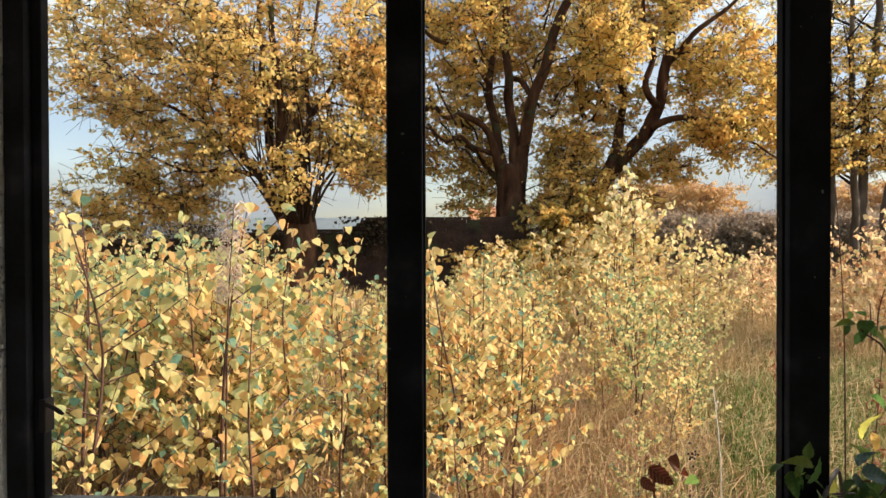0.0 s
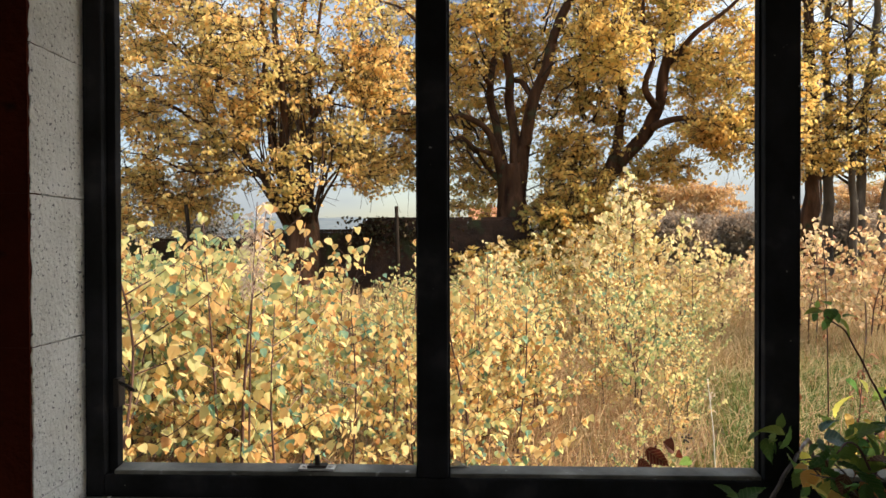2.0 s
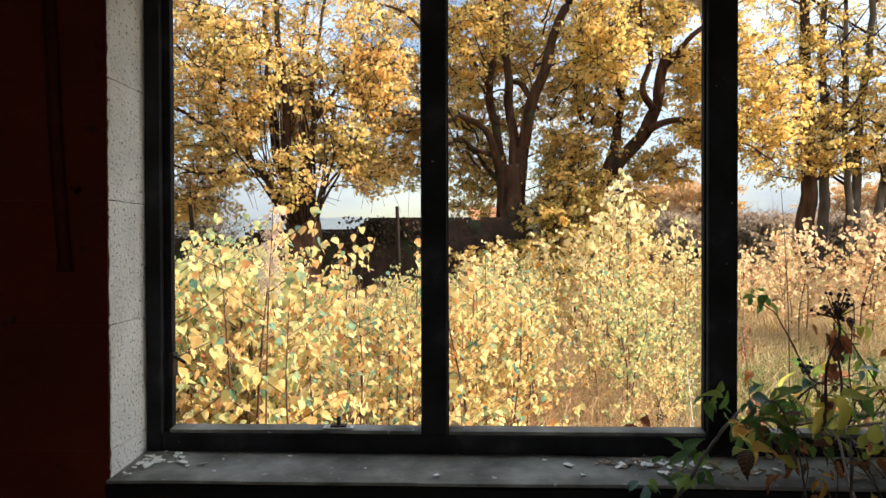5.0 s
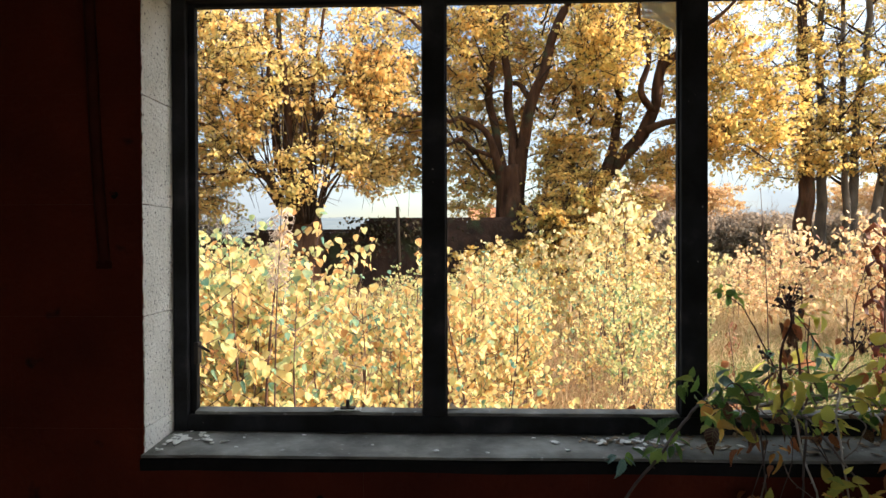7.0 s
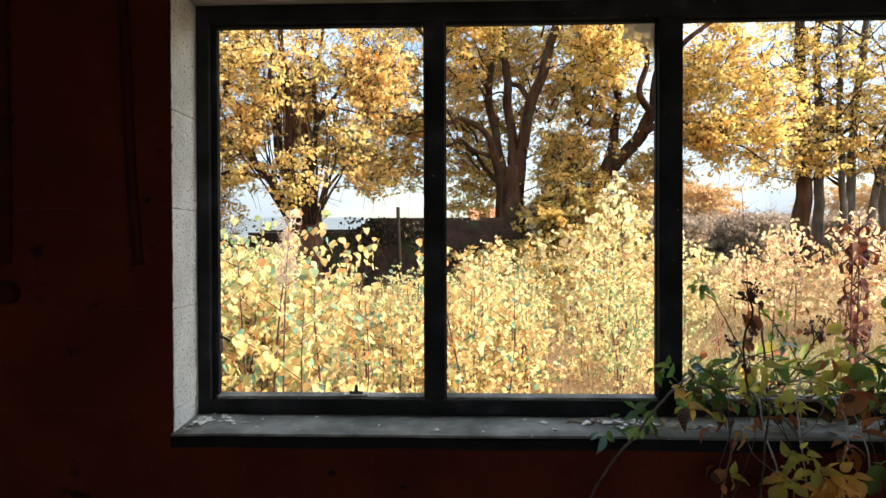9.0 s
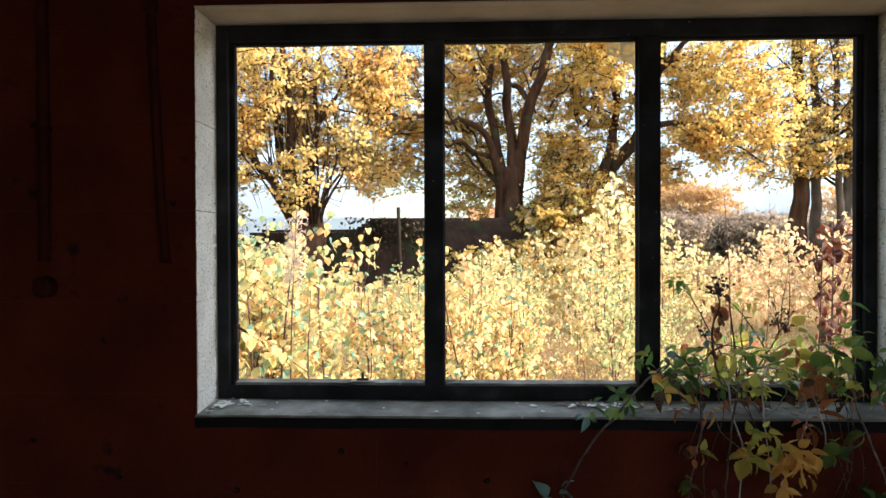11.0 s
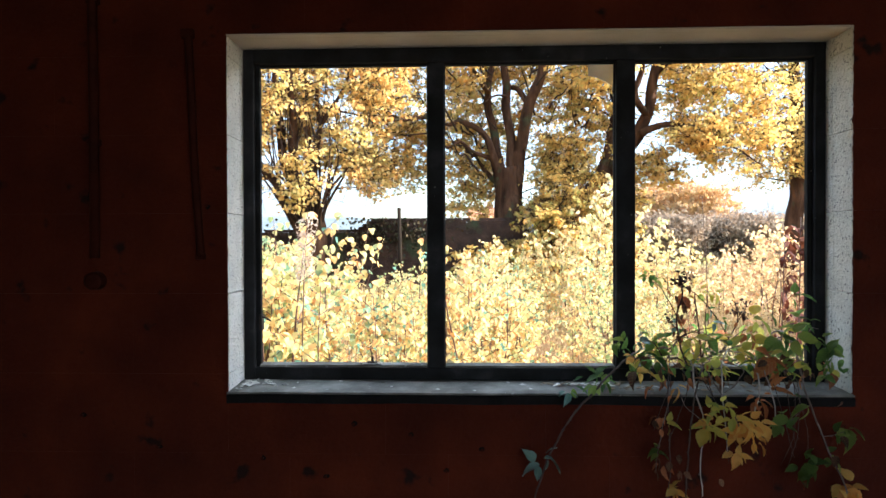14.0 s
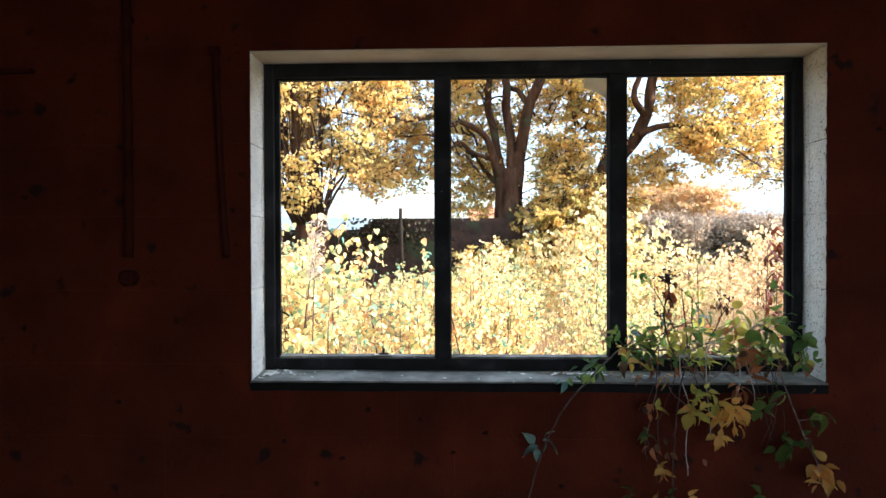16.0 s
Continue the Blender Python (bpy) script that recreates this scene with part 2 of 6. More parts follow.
SAPGREEN = leaf_material("greening_sapling_leaf", [(0.0, (0.15, 0.24, 0.14)), (0.25, (0.36, 0.42, 0.18)), (0.5, (0.60, 0.58, 0.26)), (0.8, (0.76, 0.64, 0.32)), (1.0, (0.66, 0.42, 0.18))], through_light=0.56)
SAPAMBER = leaf_material("amber_sapling_leaf", [(0.0, (0.46, 0.47, 0.20)), (0.25, (0.74, 0.60, 0.29)), (0.6, (0.80, 0.58, 0.27)), (0.88, (0.70, 0.42, 0.17)), (1.0, (0.46, 0.21, 0.10))], through_light=0.6)
PALELEAF = leaf_material("pale_birch_leaf", [(0.0, (0.38, 0.42, 0.18)), (0.2, (0.72, 0.63, 0.32)), (0.6, (0.82, 0.68, 0.39)), (1.0, (0.72, 0.47, 0.21))], through_light=0.56)
PINKLEAF = leaf_material("pinkish_birch_leaf", [(0.0, (0.50, 0.44, 0.20)), (0.25, (0.76, 0.59, 0.35)), (0.65, (0.80, 0.58, 0.35)), (0.88, (0.66, 0.40, 0.21)), (1.0, (0.38, 0.17, 0.10))], through_light=0.55)
RUSSET = leaf_material("russet_undergrowth", [(0.0, (0.28, 0.13, 0.07)), (0.4, (0.44, 0.28, 0.15)), (0.75, (0.52, 0.38, 0.21)), (1.0, (0.36, 0.19, 0.11))], through_light=0.35, rough=0.8)
TREELEAF = leaf_material("maple_tree_leaf", [(0.0, (0.3584, 0.3808, 0.1232)), (0.25, (0.6272, 0.5264, 0.1792)), (0.55, (0.8064, 0.56, 0.1904)), (0.82, (0.79, 0.50, 0.15)), (1.0, (0.5152, 0.2464, 0.0672))], through_light=0.62, clump=0.45)
GOLDLEAF = leaf_material("golden_tree_leaf", [(0.0, (0.396, 0.396, 0.143)), (0.25, (0.726, 0.594, 0.231)), (0.6, (0.88, 0.627, 0.253)), (0.85, (0.836, 0.484, 0.165)), (1.0, (0.528, 0.253, 0.077))], through_light=0.62, clump=0.45)
# far leaves and hedge are paled: distance haze is in these two colours
FARLEAF = leaf_material("hazy_rusty_far_leaf", [(0.0, (0.52, 0.36, 0.19)), (0.5, (0.64, 0.40, 0.18)), (1.0, (0.58, 0.32, 0.15))], through_light=0.45, clump=0.5)
GREYTWIG = leaf_material("hazy_bare_hedge_twig", [(0.0, (0.28, 0.235, 0.19)), (0.5, (0.35, 0.27, 0.20)), (1.0, (0.46, 0.29, 0.17))], through_light=0.6, rough=0.9, clump=0.5)
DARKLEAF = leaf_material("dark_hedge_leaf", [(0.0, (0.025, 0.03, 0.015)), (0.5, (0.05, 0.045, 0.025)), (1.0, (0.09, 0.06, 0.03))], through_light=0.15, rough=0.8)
GRASSDRY = leaf_material("dry_grass", [(0.0, (0.24, 0.24, 0.09)), (0.25, (0.42, 0.31, 0.15)), (0.6, (0.52, 0.37, 0.20)), (1.0, (0.33, 0.18, 0.10))], through_light=0.2, rough=0.7)
RUSTSCRUB = leaf_material("rusty_scrub", [(0.0, (0.10, 0.045, 0.03)), (0.5, (0.20, 0.085, 0.05)), (1.0, (0.32, 0.16, 0.08))], through_light=0.25, rough=0.8)
GRASSGREEN = leaf_material("green_grass", [(0.0, (0.07, 0.13, 0.03)), (0.5, (0.14, 0.19, 0.05)), (1.0, (0.32, 0.27, 0.11))], through_light=0.3, rough=0.6)
DEADPLANT = leaf_material("dead_brown_plant", [(0.0, (0.15, 0.05, 0.03)), (0.5, (0.28, 0.10, 0.05)), (1.0, (0.38, 0.18, 0.10))], through_light=0.25, rough=0.8)
DOCKLEAF = leaf_material("dark_dock_leaf", [(0.0, (0.05, 0.014, 0.010)), (0.5, (0.10, 0.028, 0.017)), (1.0, (0.19, 0.065, 0.032))], through_light=0.3, rough=0.7)
FLUFF = leaf_material("pinkish_seed_fluff", [(0.0, (0.44, 0.32, 0.25)), (0.5, (0.6, 0.48, 0.39)), (1.0, (0.7, 0.58, 0.48))], through_light=0.5, rough=0.9)


def ground_material():
    m, n, l, b = material("autumn_ground")
    geo = n.new("ShaderNodeNewGeometry")
    a = n.new("ShaderNodeTexNoise")
    a.inputs["Scale"].default_value, a.inputs["Detail"].default_value = 1.3, 10
    l.new(geo.outputs["Position"], a.inputs["Vector"])
    brown = ramp_node(n, [(0.3, (0.07, 0.042, 0.024)), (0.5, (0.15, 0.088, 0.045)), (0.7, (0.23, 0.15, 0.075))])
    l.new(a.outputs["Fac"], brown.inputs["Fac"])
    g = n.new("ShaderNodeTexNoise")
    g.inputs["Scale"].default_value, g.inputs["Detail"].default_value = 0.5, 6
    l.new(geo.outputs["Position"], g.inputs["Vector"])
    green = ramp_node(n, [(0.3, (0.07, 0.11, 0.03)), (0.7, (0.16, 0.19, 0.06))])
    l.new(a.outputs["Fac"], green.inputs["Fac"])
    sep = n.new("ShaderNodeSeparateXYZ")
    l.new(geo.outputs["Position"], sep.inputs["Vector"])
    far = n.new("ShaderNodeMapRange")
    far.inputs["From Min"].default_value, far.inputs["From Max"].default_value = 30.0, 36.0
    l.new(sep.outputs["Y"], far.inputs["Value"])
    patch = ramp_node(n, [(0.48, (0, 0, 0)), (0.62, (0.8, 0.8, 0.8))])
    l.new(g.outputs["Fac"], patch.inputs["Fac"])
    top = n.new("ShaderNodeMath")
    top.operation = "MAXIMUM"
    l.new(far.outputs["Result"], top.inputs[0])
    l.new(patch.outputs["Color"], top.inputs[1])
    mx = n.new("ShaderNodeMix")
    mx.data_type = "RGBA"
    l.new(top.outputs[0], mx.inputs[0])
    l.new(brown.outputs["Color"], mx.inputs[6])
    l.new(green.outputs["Color"], mx.inputs[7])
    l.new(mx.outputs[2], b.inputs["Base Color"])
    b.inputs["Roughness"].default_value = 0.95
    f = n.new("ShaderNodeTexNoise")
    f.inputs["Scale"].default_value, f.inputs["Detail"].default_value = 25, 8
    l.new(geo.outputs["Position"], f.inputs["Vector"])
    bp = n.new("ShaderNodeBump")
    bp.inputs["Strength"].default_value, bp.inputs["Distance"].default_value = 1.0, 0.05
    l.new(f.outputs["Fac"], bp.inputs["Height"])
    l.new(bp.outputs["Normal"], b.inputs["Normal"])
    return m


def glass_material():
    m, n, l, b = material("dusty_window_glass")
    n.remove(b)
    clear = n.new("ShaderNodeBsdfTransparent")
    clear.inputs["Color"].default_value = (0.97, 0.98, 0.97, 1)
    gloss = n.new("ShaderNodeBsdfGlossy")
    gloss.inputs["Roughness"].default_value = 0.02
    fr = n.new("ShaderNodeFresnel")
    fr.inputs["IOR"].default_value = 1.45
    mix = n.new("ShaderNodeMixShader")
    l.new(fr.outputs["Fac"], mix.inputs["Fac"])
    l.new(clear.outputs["BSDF"], mix.inputs[1])
    l.new(gloss.outputs["BSDF"], mix.inputs[2])
    geo = n.new("ShaderNodeNewGeometry")
    nz = n.new("ShaderNodeTexNoise")
    nz.inputs["Scale"].default_value, nz.inputs["Detail"].default_value = 7.0, 8
    l.new(geo.outputs["Position"], nz.inputs["Vector"])
    rr = ramp_node(n, [(0.3, (0.25, 0.25, 0.25)), (0.7, (0.6, 0.6, 0.6))])
    l.new(nz.outputs["Fac"], rr.inputs["Fac"])
    dust = n.new("ShaderNodeBsdfDiffuse")
    dust.inputs["Color"].default_value = (0.6, 0.58, 0.54, 1)
    mix2 = n.new("ShaderNodeMixShader")
    l.new(rr.outputs["Color"], mix2.inputs["Fac"])
    l.new(mix.outputs["Shader"], mix2.inputs[1])
    l.new(dust.outputs["BSDF"], mix2.inputs[2])
    l.new(mix2.outputs["Shader"], n["Material Output"].inputs["Surface"])
    return m


GROUND, GLASS = ground_material(), glass_material()


# ---- builders ----
class Geo:
    """Gathers the vertices and faces of one mesh."""

    def __init__(self):
        self.v, self.f = [], []

    def add(self, verts, faces):
        o = len(self.v)
        self.v += [tuple(p) for p in verts]
        self.f += [tuple(o + i for i in f) for f in faces]

    def box(self, lo, hi):
        (a, b, c), (d, e, f) = lo, hi
        self.add([(a, b, c), (d, b, c), (d, e, c), (a, e, c), (a, b, f), (d, b, f), (d, e, f), (a, e, f)],
                 [(0, 3, 2, 1), (4, 5, 6, 7), (0, 1, 5, 4), (1, 2, 6, 5), (2, 3, 7, 6), (3, 0, 4, 7)])

    def tube(self, pts, radii, sides=6, rough=0.0):
        """A tapered round bar along pts."""
        pts = [Vector(p) for p in pts]
        rings = []
        up = Vector((0.31, 0.17, 0.93))
        for i, p in enumerate(pts):
            d = (pts[min(i + 1, len(pts) - 1)] - pts[max(i - 1, 0)])
            d = d.normalized() if d.length > 1e-9 else Vector((0, 0, 1))
            s = d.cross(up if abs(d.dot(up)) < 0.95 else Vector((1, 0, 0))).normalized()
            u = s.cross(d)
            ring = []
            for k in range(sides):
                a = 2 * math.pi * k / sides
                r = radii[i] * (1 + rough * noise.noise(Vector((p.x * 2 + 3 * math.cos(a), p.y * 2 + 3 * math.sin(a), p.z * 0.8))))
                ring.append(p + (s * math.cos(a) + u * math.sin(a)) * r)
            rings.append(ring)
        verts = [q for ring in rings for q in ring]
        faces = []
        for i in range(len(pts) - 1):
            for k in range(sides):
                a, b = i * sides + k, i * sides + (k + 1) % sides
                faces.append((a, b, b + sides, a + sides))
        faces.append(tuple(range(sides - 1, -1, -1)))
        faces.append(tuple((len(pts) - 1) * sides + k for k in range(sides)))
        self.add(verts, faces)

    def mesh(self, name, mat, smooth=False):
        me = bpy.data.meshes.new(name)
        me.from_pydata(self.v, [], self.f)
        me.materials.append(mat)
        if smooth:
            me.shade_smooth()
        return me


def piece(name, me, parent, label="", m=None):
    ob = new(name, me)
    ob.parent = parent
    if m is not None:
        ob.matrix_local = m
    return tagged(ob, label)


def thing(name, label, category, at=(0, 0, 0), group="", kind=""):
    ob = new(name)
    ob.location = at
    ob.empty_display_size = 0.1
    return tagged(ob, label, category, group, kind)


def part(name, bm, mat, parent, label=""):
    me = bpy.data.meshes.new(name)
    bm.to_mesh(me)
    bm.free()
    me.materials.append(mat)
    return piece(name, me, parent, label)


def bevelled(lo, hi, bevel=0.004, wobble=0.0, cuts=0):
    """A box with rounded edges, a little uneven."""
    bm = bmesh.new()
    bmesh.ops.create_cube(bm, size=1)
    for v in bm.verts:
        v.co = Vector([lo[i] + (v.co[i] + 0.5) * (hi[i] - lo[i]) for i in range(3)])
    if cuts:
        bmesh.ops.subdivide_edges(bm, edges=bm.edges[:], cuts=cuts, use_grid_fill=True)
    if bevel:
        sharp = [e for e in bm.edges if len(e.link_faces) == 2 and e.calc_face_angle() > 0.5]
        bmesh.ops.bevel(bm, geom=sharp, offset=bevel, segments=2, affect="EDGES", profile=0.6)
    if wobble:
        for v in bm.verts:
            v.co += Vector(noise.noise_vector(v.co * 9)) * wobble
    return bm


def spline(pts, steps=5):
    """Points along a smooth line through pts."""
    p = [Vector(q) for q in pts]
    p = [2 * p[0] - p[1]] + p + [2 * p[-1] - p[-2]]
    out = []
    for i in range(1, len(p) - 2):
        for k in range(steps):
            t = k / steps
            out.append(0.5 * ((2 * p[i]) + (p[i + 1] - p[i - 1]) * t + (2 * p[i - 1] - 5 * p[i] + 4 * p[i + 1] - p[i + 2]) * t * t
                              + (3 * p[i] - p[i - 1] - 3 * p[i + 1] + p[i + 2]) * t ** 3))
    return out + [p[-2]]


# leaf outlines: x along the leaf, y across, half of each; the other half mirrors it
HEART = [(0.0, 0.0), (0.05, 0.26), (0.18, 0.41), (0.40, 0.41), (0.70, 0.24), (1.0, 0.0)]
BIRCH = [(0.0, 0.0), (0.02, 0.20), (0.08, 0.35), (0.20, 0.44), (0.35, 0.44), (0.51, 0.37), (0.67, 0.27), (0.82, 0.14), (0.92, 0.05), (1.0, 0.0)]
LOBED = [(0.0, 0.0), (0.08, 0.34), (0.34, 0.24), (0.52, 0.52), (0.68, 0.20), (1.0, 0.0)]
SPRAY = [(0.0, 0.0), (0.22, 0.34), (0.55, 0.16), (0.72, 0.34), (1.0, 0.0)]


def leaf_template(outline, fold=0.10, curl=0.12):
    n = len(outline)
    left = [(x, y, fold * abs(y) - curl * x * x) for x, y in outline]
    right = [(x, -y, fold * abs(y) - curl * x * x) for x, y in outline[1:-1]]
    verts = np.array(left + right, dtype=np.float64)
    return verts, [tuple(range(n - 1, -1, -1)), tuple([0] + list(range(n, 2 * n - 2)) + [n - 1])]


def leaf_cloud(name, places, sizes, outline, mat, rng, droop=0.6):
    """One mesh of many leaves: each hangs from its place, turned at random."""
    tv, tf = leaf_template(outline)
    places, sizes = np.asarray(places, float), np.asarray(sizes, float)
    n, k = len(places), len(tv)
    az = rng.uniform(0, 2 * np.pi, n)
    tilt = rng.normal(droop, 0.5, n)
    ax = np.stack([np.cos(az) * np.cos(tilt), np.sin(az) * np.cos(tilt), -np.sin(tilt)], 1)
    tmp = rng.normal(size=(n, 3))
    up = np.array([0, 0, 1.0]) * 0.9 + tmp * 0.55
    ay = np.cross(up, ax)
    ay /= np.linalg.norm(ay, axis=1)[:, None] + 1e-9
    az3 = np.cross(ax, ay)
    v = (tv[None, :, 0, None] * ax[:, None] + tv[None, :, 1, None] * ay[:, None] + tv[None, :, 2, None] * az3[:, None]) * sizes[:, None, None] + places[:, None]
    v = v.reshape(-1, 3)
    loops = np.concatenate([np.array(f)[None] + (np.arange(n) * k)[:, None] for f in tf], 1)
    per = [len(f) for f in tf]
    me = bpy.data.meshes.new(name)
    me.vertices.add(len(v))
    me.vertices.foreach_set("co", v.ravel())
    me.loops.add(loops.size)
    me.loops.foreach_set("vertex_index", loops.ravel().astype(np.int32))
    me.polygons.add(n * len(tf))
    starts = np.concatenate([[0], np.cumsum(np.tile(per, n))[:-1]])
    me.polygons.foreach_set("loop_start", starts.astype(np.int32))
    me.update(calc_edges=True)
    me.validate()
    me.materials.append(mat)
    return me


# ---- the room ----
W, Z0, Z1 = 1.737, 1.020, 2.029          # the opening: x from 0 to W, z from Z0 to Z1
ROOM = (-2.3, 5.6, -4.2, 2.72)           # x from, x to, y of the back wall, ceiling
DEEP = 0.29                              # thickness of the window wall
COURSES = [0.168, 0.393, 0.618, 0.843, 1.069, 1.298, 1.526, 1.749, 1.974, 2.2, 2.425, 2.65]

wall = tagged(new("wall_north"), "dark oxide red painted block wall with a window", "wall", kind="structure")
g = Geo()
x0, x1, yb, zc = ROOM
for ya, yo, e in ((0.012, 0.178, 0.021), (0.178, DEEP, 0.085)):      # the outer leaf stands back round the opening
    low, high = (Z0 - 0.032, Z1 + 0.18) if e < 0.05 else (Z0 - 0.075, Z1 + 0.05)
    g.box((x0 - 0.2, ya, 0), (-e, yo, zc))
    g.box((W + e, ya, 0), (x1 + 0.2, yo, zc))
    g.box((-e, ya, 0), (W + e, yo, low))
    g.box((-e, ya, high), (W + e, yo, zc))
    if e < 0.05:
        g.box((-e, 0.0303, Z1 + 0.006), (W + e, 0.0316, Z1 + 0.2))
        core = piece("wall_core", g.mesh("wall_core", RED), wall)
        g = Geo()
piece("outer_leaf", g.mesh("outer_leaf", RENDER), wall, "pale rendered outer face")

for name, lo, hi, mat, label in (
        ("wall_west", (x0 - 0.2, yb, 0), (x0, 0.012, zc), RED, "dark red painted side wall"),
        ("wall_east", (x1, yb, 0), (x1 + 0.2, 0.012, zc), RED, "dark red painted side wall"),
        ("floor", (x0 - 0.2, yb - 0.2, -0.12), (x1 + 0.2, DEEP, 0.0), CONCRETE, "dusty bare concrete floor"),
        ("ceiling", (x0 - 0.3, yb - 0.3, zc), (x1 + 0.3, DEEP + 0.1, zc + 0.15), CEIL, "dark sooty ceiling board")):
    bm = bevelled(lo, hi, 0)
    me = bpy.data.meshes.new(name)
    bm.to_mesh(me)
    bm.free()
    me.materials.append(mat)
    tagged(new(name, me), label, name.split("_")[0], kind="structure")

south = tagged(new("wall_south"), "dark red painted back wall with a wide unseen opening for light", "wall", kind="structure")
g = Geo()
# added opening out of view, sized to light the window wall from behind
BACK_OPENING = (0.1, 5.56, 2.68)
g.box((x0, yb - 0.2, 0), (BACK_OPENING[0], yb, zc))
g.box((BACK_OPENING[1], yb - 0.2, 0), (x1, yb, zc))
g.box((BACK_OPENING[0], yb - 0.2, BACK_OPENING[2]), (BACK_OPENING[1], yb, zc))
piece("back_wall_core", g.mesh("back_wall_core", RED), south)

# lintel over the opening, with its cream soffit
lintel = tagged(new("lintel"), "cream painted concrete lintel over the window", "lintel", kind="structure")
part("lintel_beam", bevelled((-0.021, 0.032, Z1), (W + 0.021, 0.178, Z1 + 0.18), 0.003, 0.001, 6), CREAM, lintel)
part("soffit_lip", bevelled((-0.021, 0.0015, Z1), (W + 0.021, 0.0315, Z1 + 0.004), 0.001), CREAM, lintel)

# sill board
sill = thing("window_sill", "dark grey painted window sill board, chipped and dusty", "window sill", kind="structure")
bm = bevelled((-0.002, -0.010, Z0 - 0.006), (W + 0.002, 0.178, Z0), 0.002, 0.0012, 12)
for v in bm.verts:
    v.co.z += 0.035 * max(0.0, v.co.y) + 0.0015 * noise.noise(v.co * 14)
part("sill_top", bm, SILL, sill)
part("sill_edge", bevelled((-0.003, -0.014, Z0 - 0.032), (W + 0.003, 0.178, Z0 - 0.007), 0.005, 0.0026, 16), SILL_EDGE, sill, "black painted front edge")

# ---- window ----
window = thing("window_1", "black painted three-light window, its glass mostly broken out", "window", kind="structure")
FY, GY = 0.135, 0.160                    # front of the frame, plane of the glass


def bar(name, lo, hi, bevel=0.004, wobble=0.0008):
    return part(name, bevelled(lo, hi, bevel, wobble, 4), BLACK, window)


bar("frame_jamb", (-0.001, FY, Z0 + 0.004), (0.031, 0.172, Z1))
bar("frame_jamb", (W - 0.030, FY, Z0 + 0.004), (W + 0.001, 0.172, Z1))
bar("frame_head", (0.031, FY, 1.985), (W - 0.030, 0.172, Z1))
bar("frame_foot", (0.031, FY, Z0 + 0.004), (W - 0.030, 0.172, 1.062))
MULLIONS = ((0.5605, 0.611), (1.125, 1.1825))
for a, b in MULLIONS:
    bar("mullion", (a, FY + 0.002, 1.062), (b, 0.172, 1.985))
LIGHTS = ((0.031, 0.5605), (0.611, 1.125), (1.1825, W - 0.030))
for i, (a, b) in enumerate(LIGHTS):
    left, right = (0.0145 if i == 0 else 0.003), (0.0145 if i == 2 else 0.003)
    bar("bead", (a, 0.152, 1.062), (a + left, 0.170, 1.985), 0.002)
    bar("bead", (b - right, 0.152, 1.062), (b, 0.170, 1.985), 0.002)
    bar("bead", (a + left, 0.152, 1.978), (b - right, 0.170, 1.985), 0.002)
    bm = bevelled((a + left, 0.140, 1.060), (b - right, 0.171, 1.0705), 0.002, 0.0008, 4)
    for v in bm.verts:
        if v.co.z > 1.064:
            v.co.z += (v.co.y - 0.155) * 0.12
    part("glazing_rail", bm, SILL, window, "worn grey sloping rail")

# what is left of the broken glass: dusty shards in the corners
def shard(outline):
    geo = Geo()
    n = len(outline)
    geo.add([(x, GY + 0.002, z) for x, z in outline] + [(x, GY + 0.006, z) for x, z in outline],
            [tuple(range(n)), tuple(range(2 * n - 1, n - 1, -1))] + [(i, i + n, (i + 1) % n + n, (i + 1) % n) for i in range(n)])
    return piece("glass_shard", geo.mesh("glass_shard", GLASS), window, "dusty broken glass left in the corner")


shard([(1.124, 1.984), (1.124, 1.870), (1.115, 1.915), (1.098, 1.925), (1.075, 1.938), (1.048, 1.944), (1.046, 1.984)])
shard([(0.612, 1.066), (0.668, 1.066), (0.640, 1.073), (0.621, 1.085)])
shard([(1.184, 1.066), (1.184, 1.12), (1.196, 1.082), (1.24, 1.072), (1.262, 1.066)])

# stay pin on the foot rail and latch keep on the jamb
stay = thing("window_stay_pin", "small black casement stay pin on a bright plate", "window fitting")
part("plate", bevelled((0.360, 0.138, 1.0712), (0.420, 0.160, 1.0745), 0.001), STEEL, stay, "worn bright steel plate")
g = Geo()
g.tube([(0.390, 0.149, 1.0745), (0.390, 0.149, 1.080), (0.390, 0.149, 1.094)], [0.0062, 0.0046, 0.0042], 8)
piece("pin", g.mesh("pin", IRON, True), stay)
part("base_bar", bevelled((0.374, 0.141, 1.0746), (0.406, 0.157, 1.0785), 0.0012), IRON, stay, "black iron base of the pin")
for x in (0.368, 0.412):
    g = Geo()
    g.tube([(x, 0.149, 1.0745), (x, 0.149, 1.0762)], [0.004, 0.003], 8)
    piece("screw", g.mesh("screw", STEEL), stay)
latch = thing("latch_keep", "black iron latch keep on the window jamb", "window fitting")
part("keep_plate", bevelled((0.040, 0.148, 1.172), (0.050, 0.170, 1.222), 0.002), IRON, latch)
g = Geo()
g.tube(spline([(0.050, 0.152, 1.214), (0.062, 0.149, 1.210), (0.078, 0.147, 1.201)], 3), [0.0034] * 6 + [0.002], 6)
piece("spike", g.mesh("spike", IRON), latch)

# ---- outside: ground ----
rng = np.random.default_rng(7)


def ground_height(x, y):
    d = min(1.0, max(0.0, (y - 0.4) / 3.0))
    return d * (0.05 * noise.noise(Vector((x * 0.7, y * 0.7, 0))) + 0.10 * noise.noise(Vector((x * 0.13, y * 0.13, 4.0)))) - 0.02


